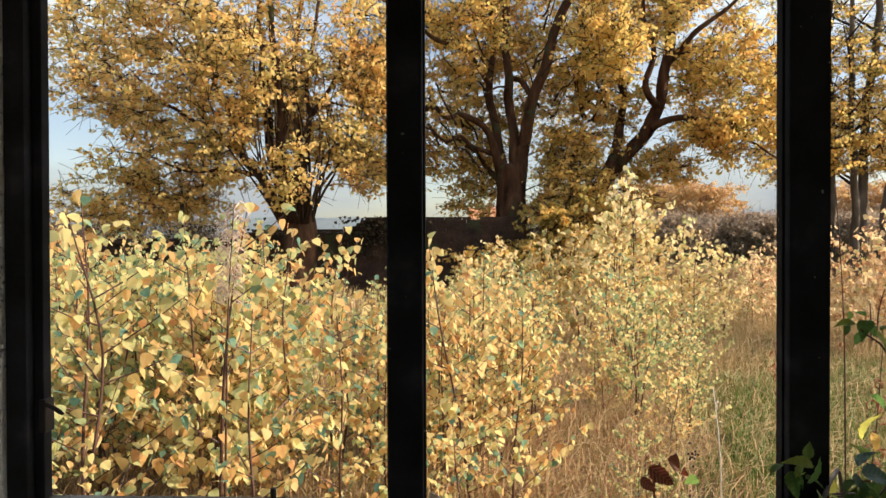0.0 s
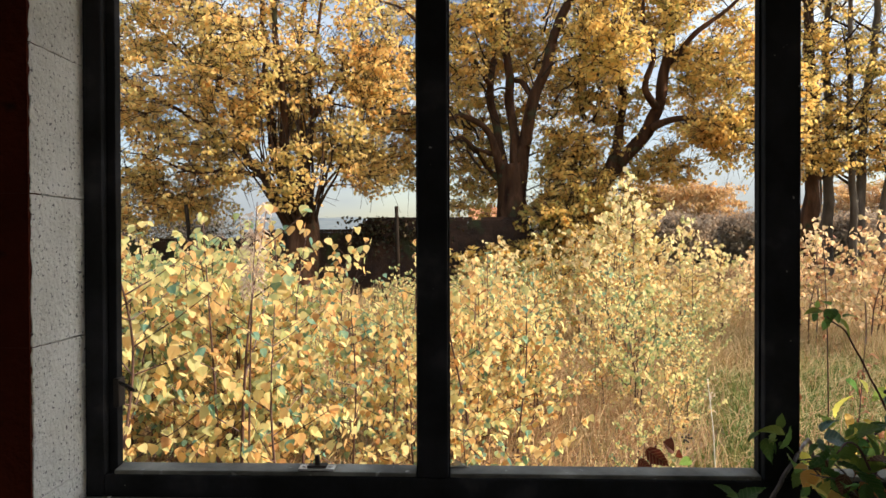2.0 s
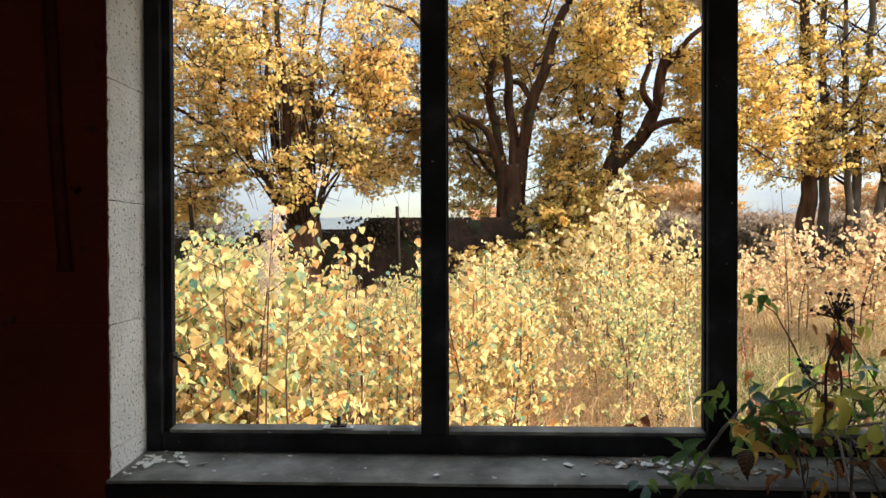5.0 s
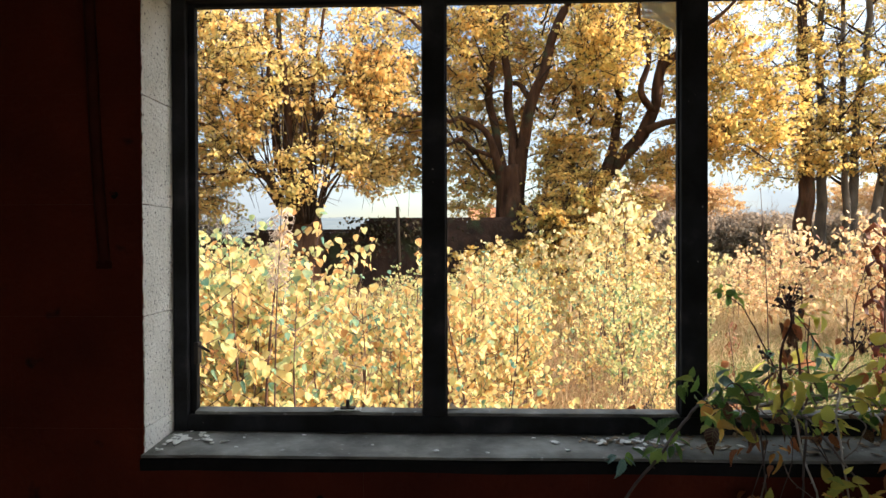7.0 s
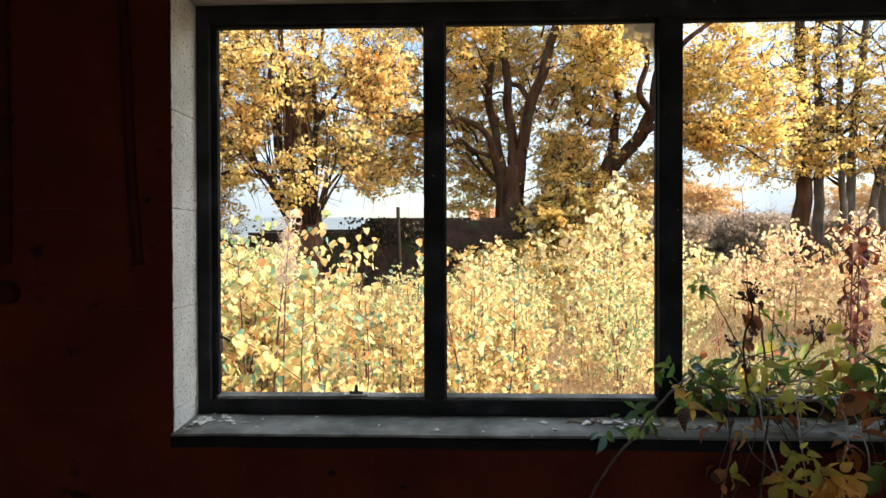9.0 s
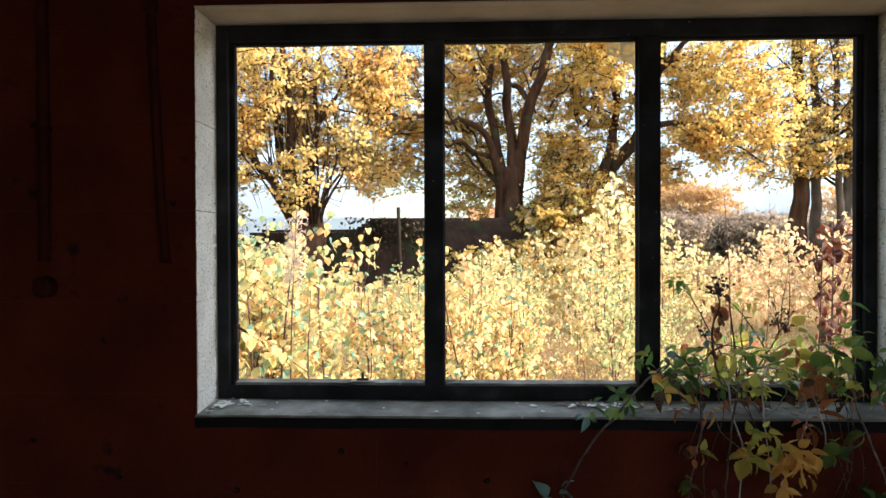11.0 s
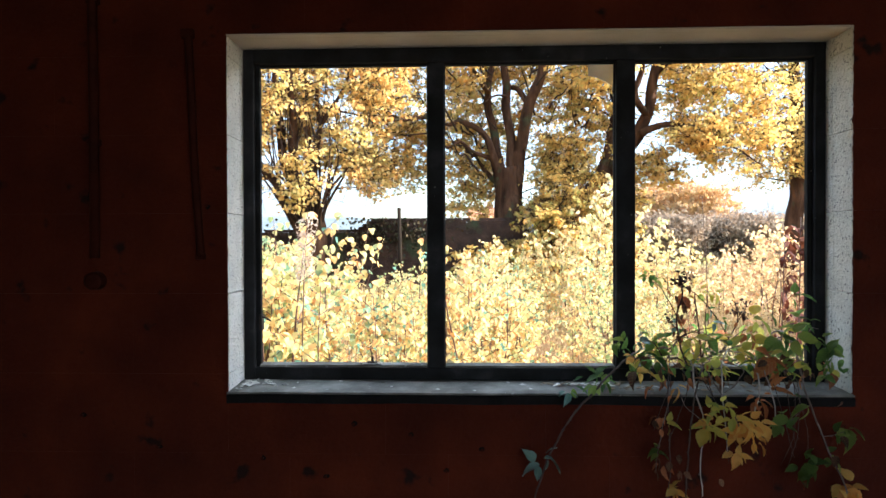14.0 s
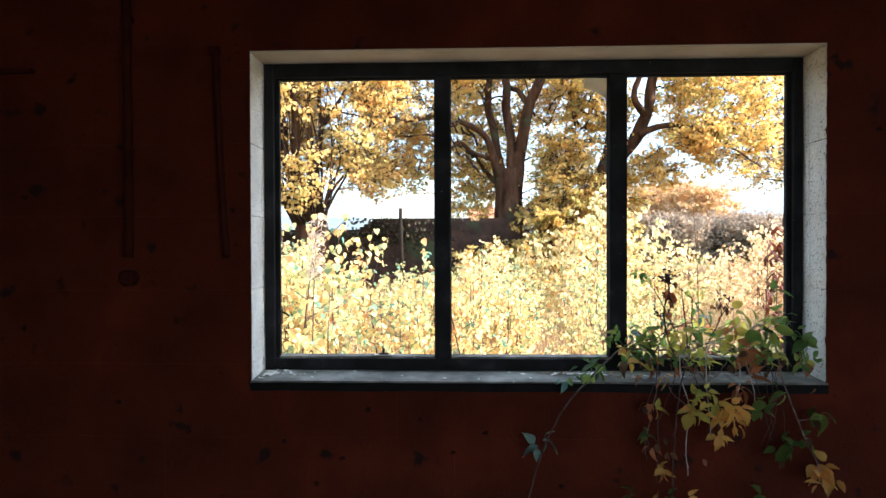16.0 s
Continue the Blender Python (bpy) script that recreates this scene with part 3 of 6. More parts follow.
def ground_sheet():
    xs = np.unique(np.concatenate([np.linspace(-14, 24, 96), [-2500, -800, -250, -90, -40, -24, 34, 60, 120, 300, 900, 2500]]))
    ys = np.unique(np.concatenate([np.linspace(-9, 30, 100), [-2500, -600, -100, -30, 36, 44, 60, 90, 150, 300, 800, 2800]]))
    geo = Geo()
    verts = [(x, y, ground_height(x, y) if not (-2.6 < x < 5.9 and -5.6 < y < 0.3) else -0.14) for y in ys for x in xs]
    n = len(xs)
    geo.add(verts, [(j * n + i, j * n + i + 1, (j + 1) * n + i + 1, (j + 1) * n + i) for j in range(len(ys) - 1) for i in range(n - 1)])
    return tagged(new("ground", geo.mesh("ground", GROUND, True)), "brown autumn ground with dry grass and leaf litter", "ground", kind="structure")


ground_sheet()


def blades(name, count, region, height, mat, label, seed, keep=None, lean=0.35, width=0.006):
    """Grass: thin bent blades, too many to count."""
    r = np.random.default_rng(seed)
    (xa, xb), (ya, yb2) = region
    p = np.stack([r.uniform(xa, xb, count), r.uniform(ya, yb2, count)], 1)
    if keep:
        p = np.array([q for q in p if keep(q[0], q[1])])
    n = len(p)
    h = r.uniform(0.5, 1.0, n) * height
    az, ln = r.uniform(0, 2 * np.pi, n), np.abs(r.normal(lean, 0.25, n))
    d = np.stack([np.cos(az), np.sin(az), np.zeros(n)], 1)
    s = np.stack([-np.sin(az + 0.8), np.cos(az + 0.8), np.zeros(n)], 1)
    base = np.concatenate([p, np.array([ground_height(x, y) for x, y in p])[:, None] - 0.01], 1)
    mid = base + d * (h * ln * 0.35)[:, None] + np.array([0, 0, 1]) * (h * 0.6)[:, None]
    tip = base + d * (h * ln * 1.1)[:, None] + np.array([0, 0, 1]) * (h * (1 - 0.25 * ln))[:, None]
    w = (width * r.uniform(0.6, 1.3, n))[:, None]
    v = np.stack([base - s * w, base + s * w, mid - s * w * 0.7, mid + s * w * 0.7, tip], 1).reshape(-1, 3)
    o = np.arange(n) * 5
    geo = Geo()
    geo.v = v.tolist()
    geo.f = np.stack([o, o + 1, o + 3, o + 2], 1).tolist() + np.stack([o + 2, o + 3, o + 4], 1).tolist()
    return tagged(new(name, geo.mesh(name, mat)), label, "grass", kind="stuff")


def glade(x, y):
    """The open grass strip that runs away from the window."""
    return (x - 0.67) > 0.30 * (y + 0.8) and (x - 0.9) < 0.75 * (y + 0.8) + 1.6 and y < 8.5


blades("dry_grass", 60000, ((-4, 9), (0.9, 11)), 0.36, GRASSDRY, "tangled tan and brown dry grass", 11, lambda x, y: abs(x - 0.6) < 0.8 * (y + 1.2) + 0.4, 0.9, 0.004)
blades("green_grass", 26000, ((0.8, 8), (0.8, 10)), 0.26, GRASSGREEN, "short green grass among dry stalks", 12, lambda x, y: glade(x, y) and noise.noise(Vector((x, y * 0.7, 2))) > -0.15)
blades("green_sward", 17000, ((2.2, 5.6), (2.2, 6.6)), 0.24, GRASSGREEN, "soft green grass in the clearing", 16, lambda x, y: (x - 0.67) > 0.40 * (y + 0.8) and noise.noise(Vector((x * 0.9, y * 0.9, 5))) > -0.2, 0.6, 0.005)
blades("brown_grass", 30000, ((2.6, 10.5), (4.6, 13.0)), 0.55, GRASSDRY, "tall rust-brown dead grass behind the green patch", 14, lambda x, y: (x - 0.67) > 0.33 * (y + 0.8) and noise.noise(Vector((x * 1.2, y * 1.2, 7))) + 0.5 * (y - 6.3) > 0.0, 0.75, 0.004)
blades("russet_undergrowth", 16000, ((-4.5, 4.5), (0.75, 7)), 0.46, RUSSET, "tangled russet dead undergrowth among the saplings", 15, lambda x, y: abs(x - 0.6) < 0.75 * (y + 1.2) + 0.3 and not glade(x, y) and noise.noise(Vector((x * 1.5, y * 1.1, 3))) > -0.22, 0.8, 0.0045)
blades("rusty_scrub", 9000, ((5.5, 17), (15, 27)), 0.62, RUSTSCRUB, "low dark rust-brown dead scrub at the field edge", 17, lambda x, y: 0.26 < (x - 0.67) / (y + 0.8) < 0.62 and noise.noise(Vector((x * 0.5, y * 0.4, 11))) > -0.25, 0.7, 0.012)
blades("far_dry_grass", 26000, ((-12, 18), (10, 30)), 0.7, GRASSDRY, "tall dry grass beyond the saplings", 13, lambda x, y: abs(x - 0.6) < 0.8 * (y + 1.2), width=0.012)


# ---- trees ----
class Grower:
    """A tree that grows branches towards places in its crown."""

    def __init__(self, seed):
        self.wood, self.twig = Geo(), Geo()
        self.nodes, self.size = [], []
        self.tips = []
        self.rng = np.random.default_rng(seed)

    def limb(self, pts, r0, r1, sides=10, steps=5, trunk=True):
        line = spline(pts, steps)
        n = len(line)
        rad = [r0 + (r1 - r0) * (i / (n - 1)) ** 0.8 for i in range(n)]
        line = [p + Vector(noise.noise_vector(p * 1.3)) * min(0.08, r0 * 0.5) if 0 < i else p for i, p in enumerate(line)]
        (self.wood if trunk else self.twig).tube(line, rad, sides, 0.25)
        for p, r in zip(line[2:], rad[2:]):
            self.nodes.append(tuple(p))
            self.size.append(r)

    def reach(self, target, sag=0.12):
        t = np.asarray(target)
        nd = np.asarray(self.nodes)
        off = nd - t
        cost = np.linalg.norm(off, axis=1) + np.maximum(0, off[:, 2]) * 0.9
        i = int(np.argmin(cost))
        a, b = Vector(nd[i]), Vector(target)
        ln = (b - a).length
        if ln < 0.15 or ln > 4.5:
            return False
        mid = (a + b) / 2 + Vector(self.rng.normal(0, 0.10, 3).tolist()) * ln + Vector((0, 0, sag * ln))
        line = spline([a, mid, b], 4)
        r0 = min(self.size[i] * 0.8, 0.012 + 0.015 * ln)
        rad = [r0 + (0.004 - r0) * k / (len(line) - 1) for k in range(len(line))]
        self.twig.tube(line, rad, 4)
        for p, r in zip(line[2:], rad[2:]):
            self.nodes.append(tuple(p))
            self.size.append(r)
        self.tips.append((b, (b - a).normalized(), min(ln, 1.0)))
        return True

    def fill(self, count, sample):
        got = tries = 0
        while got < count and tries < count * 6:
            tries += 1
            p = sample(self.rng)
            if p is not None and self.reach(p):
                got += 1

    def leaves(self, name, per, size, spread, outline, mat, fine=4):
        places, sizes = [], []
        for tip, d, ln in self.tips:
            for k in range(2):
                e = tip + (d * 0.7 + Vector(self.rng.normal(0, 0.6, 3).tolist())).normalized() * spread * self.rng.uniform(1.4, 2.4)
                self.twig.tube([tip, (tip + e) / 2 + Vector((0, 0, 0.05)), e], [0.008, 0.006, 0.004], 3)
            for k in range(fine):
                e = tip + Vector((d * 0.5 + Vector(self.rng.normal(0, 0.7, 3).tolist())).normalized() * Vector((1, 1, 0.55))) * spread * self.rng.uniform(0.7, 1.7)
                self.twig.tube([tip, (tip + e) / 2 + Vector((0, 0, 0.04)), e], [0.009, 0.007, 0.004], 3)
                for q in range(per // fine):
                    s = self.rng.uniform(0.15, 1.1)
                    p = tip.lerp(e, s) + Vector((self.rng.normal(0, spread * 0.17), self.rng.normal(0, spread * 0.17), self.rng.normal(-0.03, spread * 0.09)))
                    places.append(tuple(p))
                    sizes.append(size * self.rng.uniform(0.65, 1.25))
        return leaf_cloud(name, places, sizes, outline, mat, self.rng)

    def finish(self, name, label, crown, bark, category="tree", group="", twig=None):
        tree = thing(name, label, category, group=group)
        piece("trunk", self.wood.mesh("trunk", bark, True), tree)
        tagged(piece("twig_tangle", self.twig.mesh("twig_tangle", twig or TWIG, True), tree), kind="stuff")
        ob = piece("crown", crown, tree)
        tagged(ob, kind="stuff")
        return tree


def blob(centres, gaps=0.0, scale=0.6, seed=0.0):
    """A sampler of places inside several ellipsoids, with noisy gaps between."""
    cum = np.cumsum([c[2] for c in centres])

    def sample(r):
        c, rad, _ = centres[int(np.searchsorted(cum, r.uniform(0, cum[-1])))]
        v = r.normal(size=3)
        v = v / np.linalg.norm(v) * r.uniform(0.15, 1.0) ** 0.5
        p = [c[i] + v[i] * rad[i] for i in range(3)]
        if noise.noise(Vector((p[0] * scale + seed, p[1] * scale, p[2] * scale))) < gaps - 0.35:
            return None
        return p
    return sample


# the many-stemmed tree by the wall end: a short thick bole under a sheaf of upright stems
t1 = Grower(21)
bx, by = -3.2, 14.0
S1 = 15.07 / 1141


def at1(px, pz, dy=0.0):
    """A place on the tree's upright plane: offsets in S1 from the bole."""
    return (bx + (px - 534) * S1, by + dy, 1.45 + (429 - pz) * S1)


t1.limb([(bx, by, -0.1), (bx + 0.02, by, 0.7), (bx - 0.02, by, 1.4), (bx, by, 2.15)], 0.44, 0.36, 14)
STEMS1 = [
    (0.15, 0.030, (522, 420), (492, 352), (462, 308), (437, 268), (418, 220), (392, 165), (365, 80), (340, -40)),
    (0.16, 0.050, (530, 420), (506, 335), (482, 262), (474, 205), (462, 130), (458, 60), (448, -80)),
    (0.15, 0.045, (534, 420), (520, 335), (508, 262), (511, 200), (504, 120), (499, 40), (506, -90)),
    (0.12, 0.040, (540, 420), (534, 322), (530, 250), (523, 190), (519, 110), (529, 20), (541, -90)),
    (0.085, 0.030, (545, 420), (545, 332), (549, 270), (557, 210), (551, 150), (566, 60), (584, -50)),
    (0.050, 0.015, (546, 400), (562, 352), (586, 318), (606, 296), (622, 262)),
    (0.040, 0.012, (548, 400), (572, 345), (596, 300), (622, 236), (640, 170)),
    (0.075, 0.018, (440, 275), (386, 236), (322, 196), (272, 172), (212, 120)),
    (0.070, 0.018, (458, 66), (412, 48), (372, 40), (318, 14), (250, -30)),
    (0.060, 0.016, (470, 200), (420, 150), (352, 120), (290, 60), (220, 20)),
    (0.055, 0.014, (462, 310), (410, 300), (350, 306), (290, 282), (230, 270)),
    (0.055, 0.015, (556, 210), (590, 150), (610, 100), (640, 40), (660, -40)),
]
for k, (r0, r1, *way) in enumerate(STEMS1):
    dy = 0.8 * math.sin(k * 2.4)
    t1.limb([at1(px, pz, dy * j / len(way)) for j, (px, pz) in enumerate(way)], r0, r1, 8, 5)
for k in range(30):
    a = t1.rng.uniform(-1, 1)
    y = -0.5 + 0.5 * math.sin(k)
    t1.limb([at1(534 + a * 24, 395, y * 0.5), at1(526 + a * 50 + t1.rng.normal(0, 6), 335, y), at1(518 + a * 75 + t1.rng.normal(0, 10), 270, y), at1(512 + a * 90 + t1.rng.normal(0, 16), t1.rng.uniform(110, 230), y)], 0.035, 0.010, 5, 4, False)
t1.fill(1150, blob([(at1(640, 300, 0.3), (0.7, 0.5, 0.5), 0.7), (at1(612, 345, -0.2), (0.5, 0.4, 0.3), 0.35), (at1(350, 350, -0.3), (1.2, 0.8, 0.45), 1.1), (at1(605, 235, 0.2), (0.85, 0.9, 0.8), 1.5), (at1(650, 140, 0.2), (0.9, 0.9, 0.9), 1.1), (at1(505, 170, 0.9), (1.1, 0.6, 1.1), 1.6), (at1(300, 130), (2.6, 2.0, 2.0), 4.5), (at1(200, 60), (2.2, 1.8, 2.0), 2.2), (at1(470, 110, -0.3), (2.1, 1.9, 1.9), 3.6), (at1(330, 285, -0.3), (2.0, 1.4, 0.75), 2.4), (at1(240, 355, -0.2), (1.6, 1.0, 0.8), 1.9),
                   (at1(570, 300, -0.7), (0.9, 0.7, 0.75), 2.2), (at1(500, 330, -0.9), (0.8, 0.4, 0.55), 1.9), (at1(440, 338, -0.8), (0.9, 0.5, 0.5), 1.4), (at1(430, 225, -0.9), (1.2, 0.6, 0.7), 1.2), (at1(590, 180), (1.0, 1.2, 0.9), 1.2), (at1(640, 60), (1.0, 1.2, 1.2), 0.8), (at1(430, -110), (4.4, 2.5, 1.6), 2.4)], 0.30, 1.0, 3.0))
t1.finish("field_maple_tree", "many-stemmed maple with golden yellow autumn leaves", t1.leaves("crown", 36, 0.094, 0.38, LOBED, GOLDLEAF), BARK)

# the big forked tree behind the wall
t2 = Grower(22)
bx, by = 1.9, 16.5
S = 17.3 / 1141


def at2(px, pz, dy=0.0):
    """A place on the tree's upright plane: offsets in S from the foot of the fork."""
    return (bx + (px - 905) * S, by + dy, 1.45 + (429 - pz) * S)


t2.limb([at2(908, 545), at2(907, 450), at2(905, 400), at2(904, 345), at2(900, 290)], 0.60, 0.30, 14)
t2.limb([at2(893, 365), at2(884, 312), at2(872, 264, -0.2), at2(858, 234, -0.3), at2(840, 219, -0.4), at2(815, 213, -0.5), at2(792, 218, -0.6), at2(772, 200, -0.8)], 0.15, 0.050, 9, 6)
t2.limb([at2(900, 400), at2(893, 330), at2(882, 262, 0.1), at2(874, 205, 0.2), at2(866, 150, 0.2), at2(872, 70, 0.1), at2(852, -60, 0.0)], 0.185, 0.070, 9, 6)
t2.limb([at2(908, 400), at2(908, 320), at2(906, 240, 0.1), at2(901, 150, 0.3), at2(897, 55, 0.4), at2(900, -120, 0.6)], 0.20, 0.085, 9, 6)
t2.limb([at2(916, 400), at2(917, 330), at2(922, 262), at2(932, 212, -0.2), at2(950, 150, -0.3), at2(966, 105, -0.3), at2(986, 45, -0.4), at2(1012, -10, -0.4), at2(1045, -100, -0.5)], 0.22, 0.095, 9, 6)
t2.limb([at2(884, 320), at2(858, 292, 0.5), at2(842, 262, 0.7), at2(818, 246, 0.8), at2(806, 222, 1.0)], 0.090, 0.024, 7, 6)
t2.limb([at2(872, 275), at2(838, 266, -0.4), at2(815, 248, -0.6), at2(790, 260, -0.9), at2(760, 240, -1.1), at2(725, 244, -1.3)], 0.066, 0.020, 7, 6)
t2.limb([at2(866, 150), at2(830, 112, -0.7), at2(770, 92, -1.2), at2(720, 50, -1.5), at2(650, 30, -1.7)], 0.082, 0.024, 7, 6)
t2.limb([at2(772, 200, -0.8), at2(738, 214, -1.3), at2(703, 218, -1.7), at2(680, 200, -2.0), at2(659, 186, -2.1), at2(637, 160, -2.1), at2(605, 120, -2.0)], 0.085, 0.030, 7, 5)
t2.limb([at2(738, 214, -1.3), at2(690, 224, -1.9), at2(640, 216, -2.1), at2(590, 205, -2.1)], 0.05, 0.016, 6, 5)
t2.limb([at2(946, 180), at2(922, 140, 0.4), at2(908, 130, 0.6), at2(898, 100, 0.8)], 0.098, 0.040, 7, 5)
t2.limb([at2(905, 155, 0.3), at2(880, 160, -0.3), at2(858, 178, -0.7)], 0.041, 0.016, 6, 5)
for k in range(46):
    a = t2.rng.uniform(0, 1)
    px, pz = (t2.rng.uniform(770, 880), t2.rng.uniform(120, 300)) if k % 2 else (t2.rng.uniform(930, 1080), t2.rng.uniform(40, 250))
    dx = t2.rng.uniform(-45, -10) if k % 2 else t2.rng.uniform(-30, 45)
    y = t2.rng.uniform(-0.9, 0.9)
    t2.limb([at2(px, pz, y), at2(px + dx * 0.4, pz - t2.rng.uniform(5, 25), y), at2(px + dx * 0.7, pz - t2.rng.uniform(20, 30), y * 1.2), at2(px + dx * 1.3, pz - t2.rng.uniform(25, 80), y * 1.4)], 0.035, 0.012, 5, 4, False)
t2.fill(1290, blob([(at2(835, 290, 0.7), (0.9, 0.6, 0.9), 1.0), (at2(868, 210, 1.3), (1.5, 0.6, 1.6), 1.6), (at2(1035, 110, -2.4), (0.75, 0.9, 1.1), 1.0), (at2(735, 275, 0.3), (1.2, 0.9, 0.9), 1.1), (at2(1015, 230, 0.9), (1.2, 1.1, 1.7), 1.5), (at2(715, 130), (2.0, 1.7, 2.2), 2.6), (at2(850, 40, 1.3), (2.4, 1.1, 2.0), 2.6), (at2(960, 70, 1.4), (2.4, 1.1, 2.4), 2.6), (at2(700, 250), (1.3, 1.2, 1.0), 1.0), (at2(680, 305, -0.4), (0.8, 0.7, 0.6), 0.6), (at2(880, -110), (5.0, 3.0, 2.0), 2.4),
                   (at2(1000, 330, -0.2), (0.95, 0.9, 1.6), 3.0), (at2(838, 340, 0.9), (0.9, 0.6, 0.8), 0.5), (at2(985, 410, -1.0), (0.75, 0.6, 0.9), 2.2), (at2(830, 90, -0.9), (0.9, 0.5, 1.0), 0.7)], 0.26, 0.9, 9.0))
t2.finish("sycamore_tree", "large forked maple with dark trunk and bronze yellow leaves", t2.leaves("crown", 38, 0.098, 0.38, LOBED, TREELEAF), BARK)

# the leaning tree beside it
t3 = Grower(23)
t3.limb([at2(985, 500, 0.4), at2(1008, 420, 0.4), at2(1045, 352, 0.4), at2(1095, 287, 0.3), at2(1143, 232, 0.2), at2(1166, 180), at2(1174, 100), at2(1187, -10), at2(1195, -120)], 0.27, 0.10, 10, 5)
t3.limb([at2(1148, 230), at2(1195, 217, -0.3), at2(1240, 232, -0.5), at2(1295, 262, -0.7), at2(1345, 300, -0.9)], 0.115, 0.014, 8, 6)
t3.limb([at2(1068, 318), at2(1098, 235, 0.5), at2(1108, 150, 0.7), at2(1085, 70, 0.9), at2(1080, -40, 1.0)], 0.16, 0.06, 8, 6)
t3.limb([at2(1160, 195), at2(1130, 165, -0.4), at2(1143, 110, -0.5), at2(1120, 50, -0.7), at2(1130, -60, -0.8)], 0.11, 0.04, 7, 6)
t3.limb([at2(1174, 120), at2(1215, 70, -0.3), at2(1270, 30, -0.4), at2(1330, -40, -0.6)], 0.10, 0.03, 7, 6)
t3.limb([at2(1108, 150), at2(1060, 100, 0.4), at2(1040, 40, 0.5)], 0.07, 0.03, 6, 5)
t3.fill(740, blob([(at2(1265, 245, -1.3), (1.0, 0.5, 0.5), 1.3), (at2(1290, 170), (1.9, 1.7, 1.7), 3.4), (at2(1240, 60), (2.2, 1.7, 1.6), 2.6), (at2(1060, 180, 0.6), (1.2, 1.2, 2.2), 1.8), (at2(1100, 40), (1.6, 1.5, 1.3), 1.0), (at2(1210, 250), (1.0, 1.0, 0.6), 0.6), (at2(1200, -80), (3.4, 2.2, 1.5), 1.6), (at2(1290, 262, -0.4), (1.5, 1.0, 0.6), 1.0), (at2(1100, 340, 0.8), (0.9, 0.7, 0.9), 1.3), (at2(1190, 292, 0.2), (1.1, 0.8, 0.45), 0.8)], 0.22, 0.9, 5.0))
t3.finish("leaning_maple_tree", "leaning maple with dark crooked limbs and amber leaves", t3.leaves("crown", 40, 0.098, 0.38, LOBED, TREELEAF), BARK)

# a row of slim trees on the far side of the grass
TRUNKS = [(11.42, 0.29, -0.01, 0.0, 175), (12.00, 0.19, 0.0, 0.2, 60), (12.52, 0.13, -0.01, -0.2, 36), (12.80, 0.18, 0.085, 0.1, 40), (13.40, 0.14, 0.19, -0.1, 26), (14.2, 0.19, 0.03, 0.3, 90), (15.2, 0.20, -0.02, 0.0, 110)]
for k, (cx, r, lean, dy, full) in enumerate(TRUNKS):
    t4 = Grower(40 + k)
    cy = 19.6 + dy
    up = [(cx + lean * (z - 1.5), cy + 0.12 * math.sin(z + k), z) for z in (-0.1, 1.5, 3.0, 5.0, 7.5, 10.0)]
    t4.limb(up, r * 1.15, r * 0.45, 9, 5)
    for j in range(9):
        z = 3.2 + j * 0.8
        a = j * 2.1 + k
        q = Vector(up[0]).lerp(Vector(up[-1]), (z + 0.1) / 10.1)
        t4.limb([q, q + Vector((0.7 * math.cos(a), 0.6 * math.sin(a), 0.5)), q + Vector((1.5 * math.cos(a), 1.2 * math.sin(a), 1.3))], 0.05, 0.015, 5, 4, False)
    top = up[3]
    t4.fill(full, blob([((top[0], top[1], 6.3), (1.7, 1.5, 2.7), 3), ((top[0] - 0.6, top[1] - 0.3, 4.4), (1.4, 1.2, 1.2), 1.5), ((top[0], top[1], 9.4), (1.6, 1.5, 1.6), 1.0)], 0.22, 0.9, k * 3.0))
    t4.finish("slim_maple_tree", "slim tall maple with yellow leaves, bare lower trunk", t4.leaves("crown", 42, 0.095, 0.42, LOBED, TREELEAF), GREY_BARK if k > 0 else BARK, group="slim trees beyond the grass")

# ---- the old wall, post and far house ----
old = tagged(new("garden_wall"), "ruined dark brick garden wall with ivy on its top", "wall", kind="structure")


def old_wall():
    geo = Geo()
    r = np.random.default_rng(5)
    x = -9.0
    while x < 2.2:
        top = 1.80 if x < -2.45 else (1.9 if x < -2.25 else 2.06)
        top += 0.04 * noise.noise(Vector((x * 0.9, 0, 0))) + (-0.075 if r.uniform() < 0.10 else 0.0) + (0.0 if x > -2.3 else -0.03)
        if x < -5.2:
            top -= 0.25
        for c in range(31):
            z = c * 0.075
            if z > top:
                continue
            o = 0.1125 if c % 2 else 0.0
            y = 15.6 + r.uniform(-0.012, 0.012)
            geo.box((x + o + 0.005, y, z + 0.003), (x + o + 0.222, y + 0.21, z + 0.073))
        geo.box((x, 15.63, -0.2), (x + 0.2255, 15.79, top - 0.06))
        x += 0.225
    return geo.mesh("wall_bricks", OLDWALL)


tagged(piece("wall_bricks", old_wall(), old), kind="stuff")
ivy_r = np.random.default_rng(8)
ip = [(ivy_r.uniform(-2.4, -0.6) + 0.2 * ivy_r.normal(), 15.52 + 0.06 * ivy_r.normal(), 1.75 + 0.28 * ivy_r.normal()) for _ in range(520)]
ip += [(ivy_r.uniform(-8.8, 1.4), 15.56 + 0.06 * ivy_r.normal(), 1.7 + 0.25 * ivy_r.normal()) for _ in range(160)]
ip = [p for p in ip if p[2] < 2.14]
ivy = thing("ivy", "dark green ivy hanging over the brick wall", "ivy")
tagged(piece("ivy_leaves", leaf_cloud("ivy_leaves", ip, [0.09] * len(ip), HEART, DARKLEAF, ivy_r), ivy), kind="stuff")

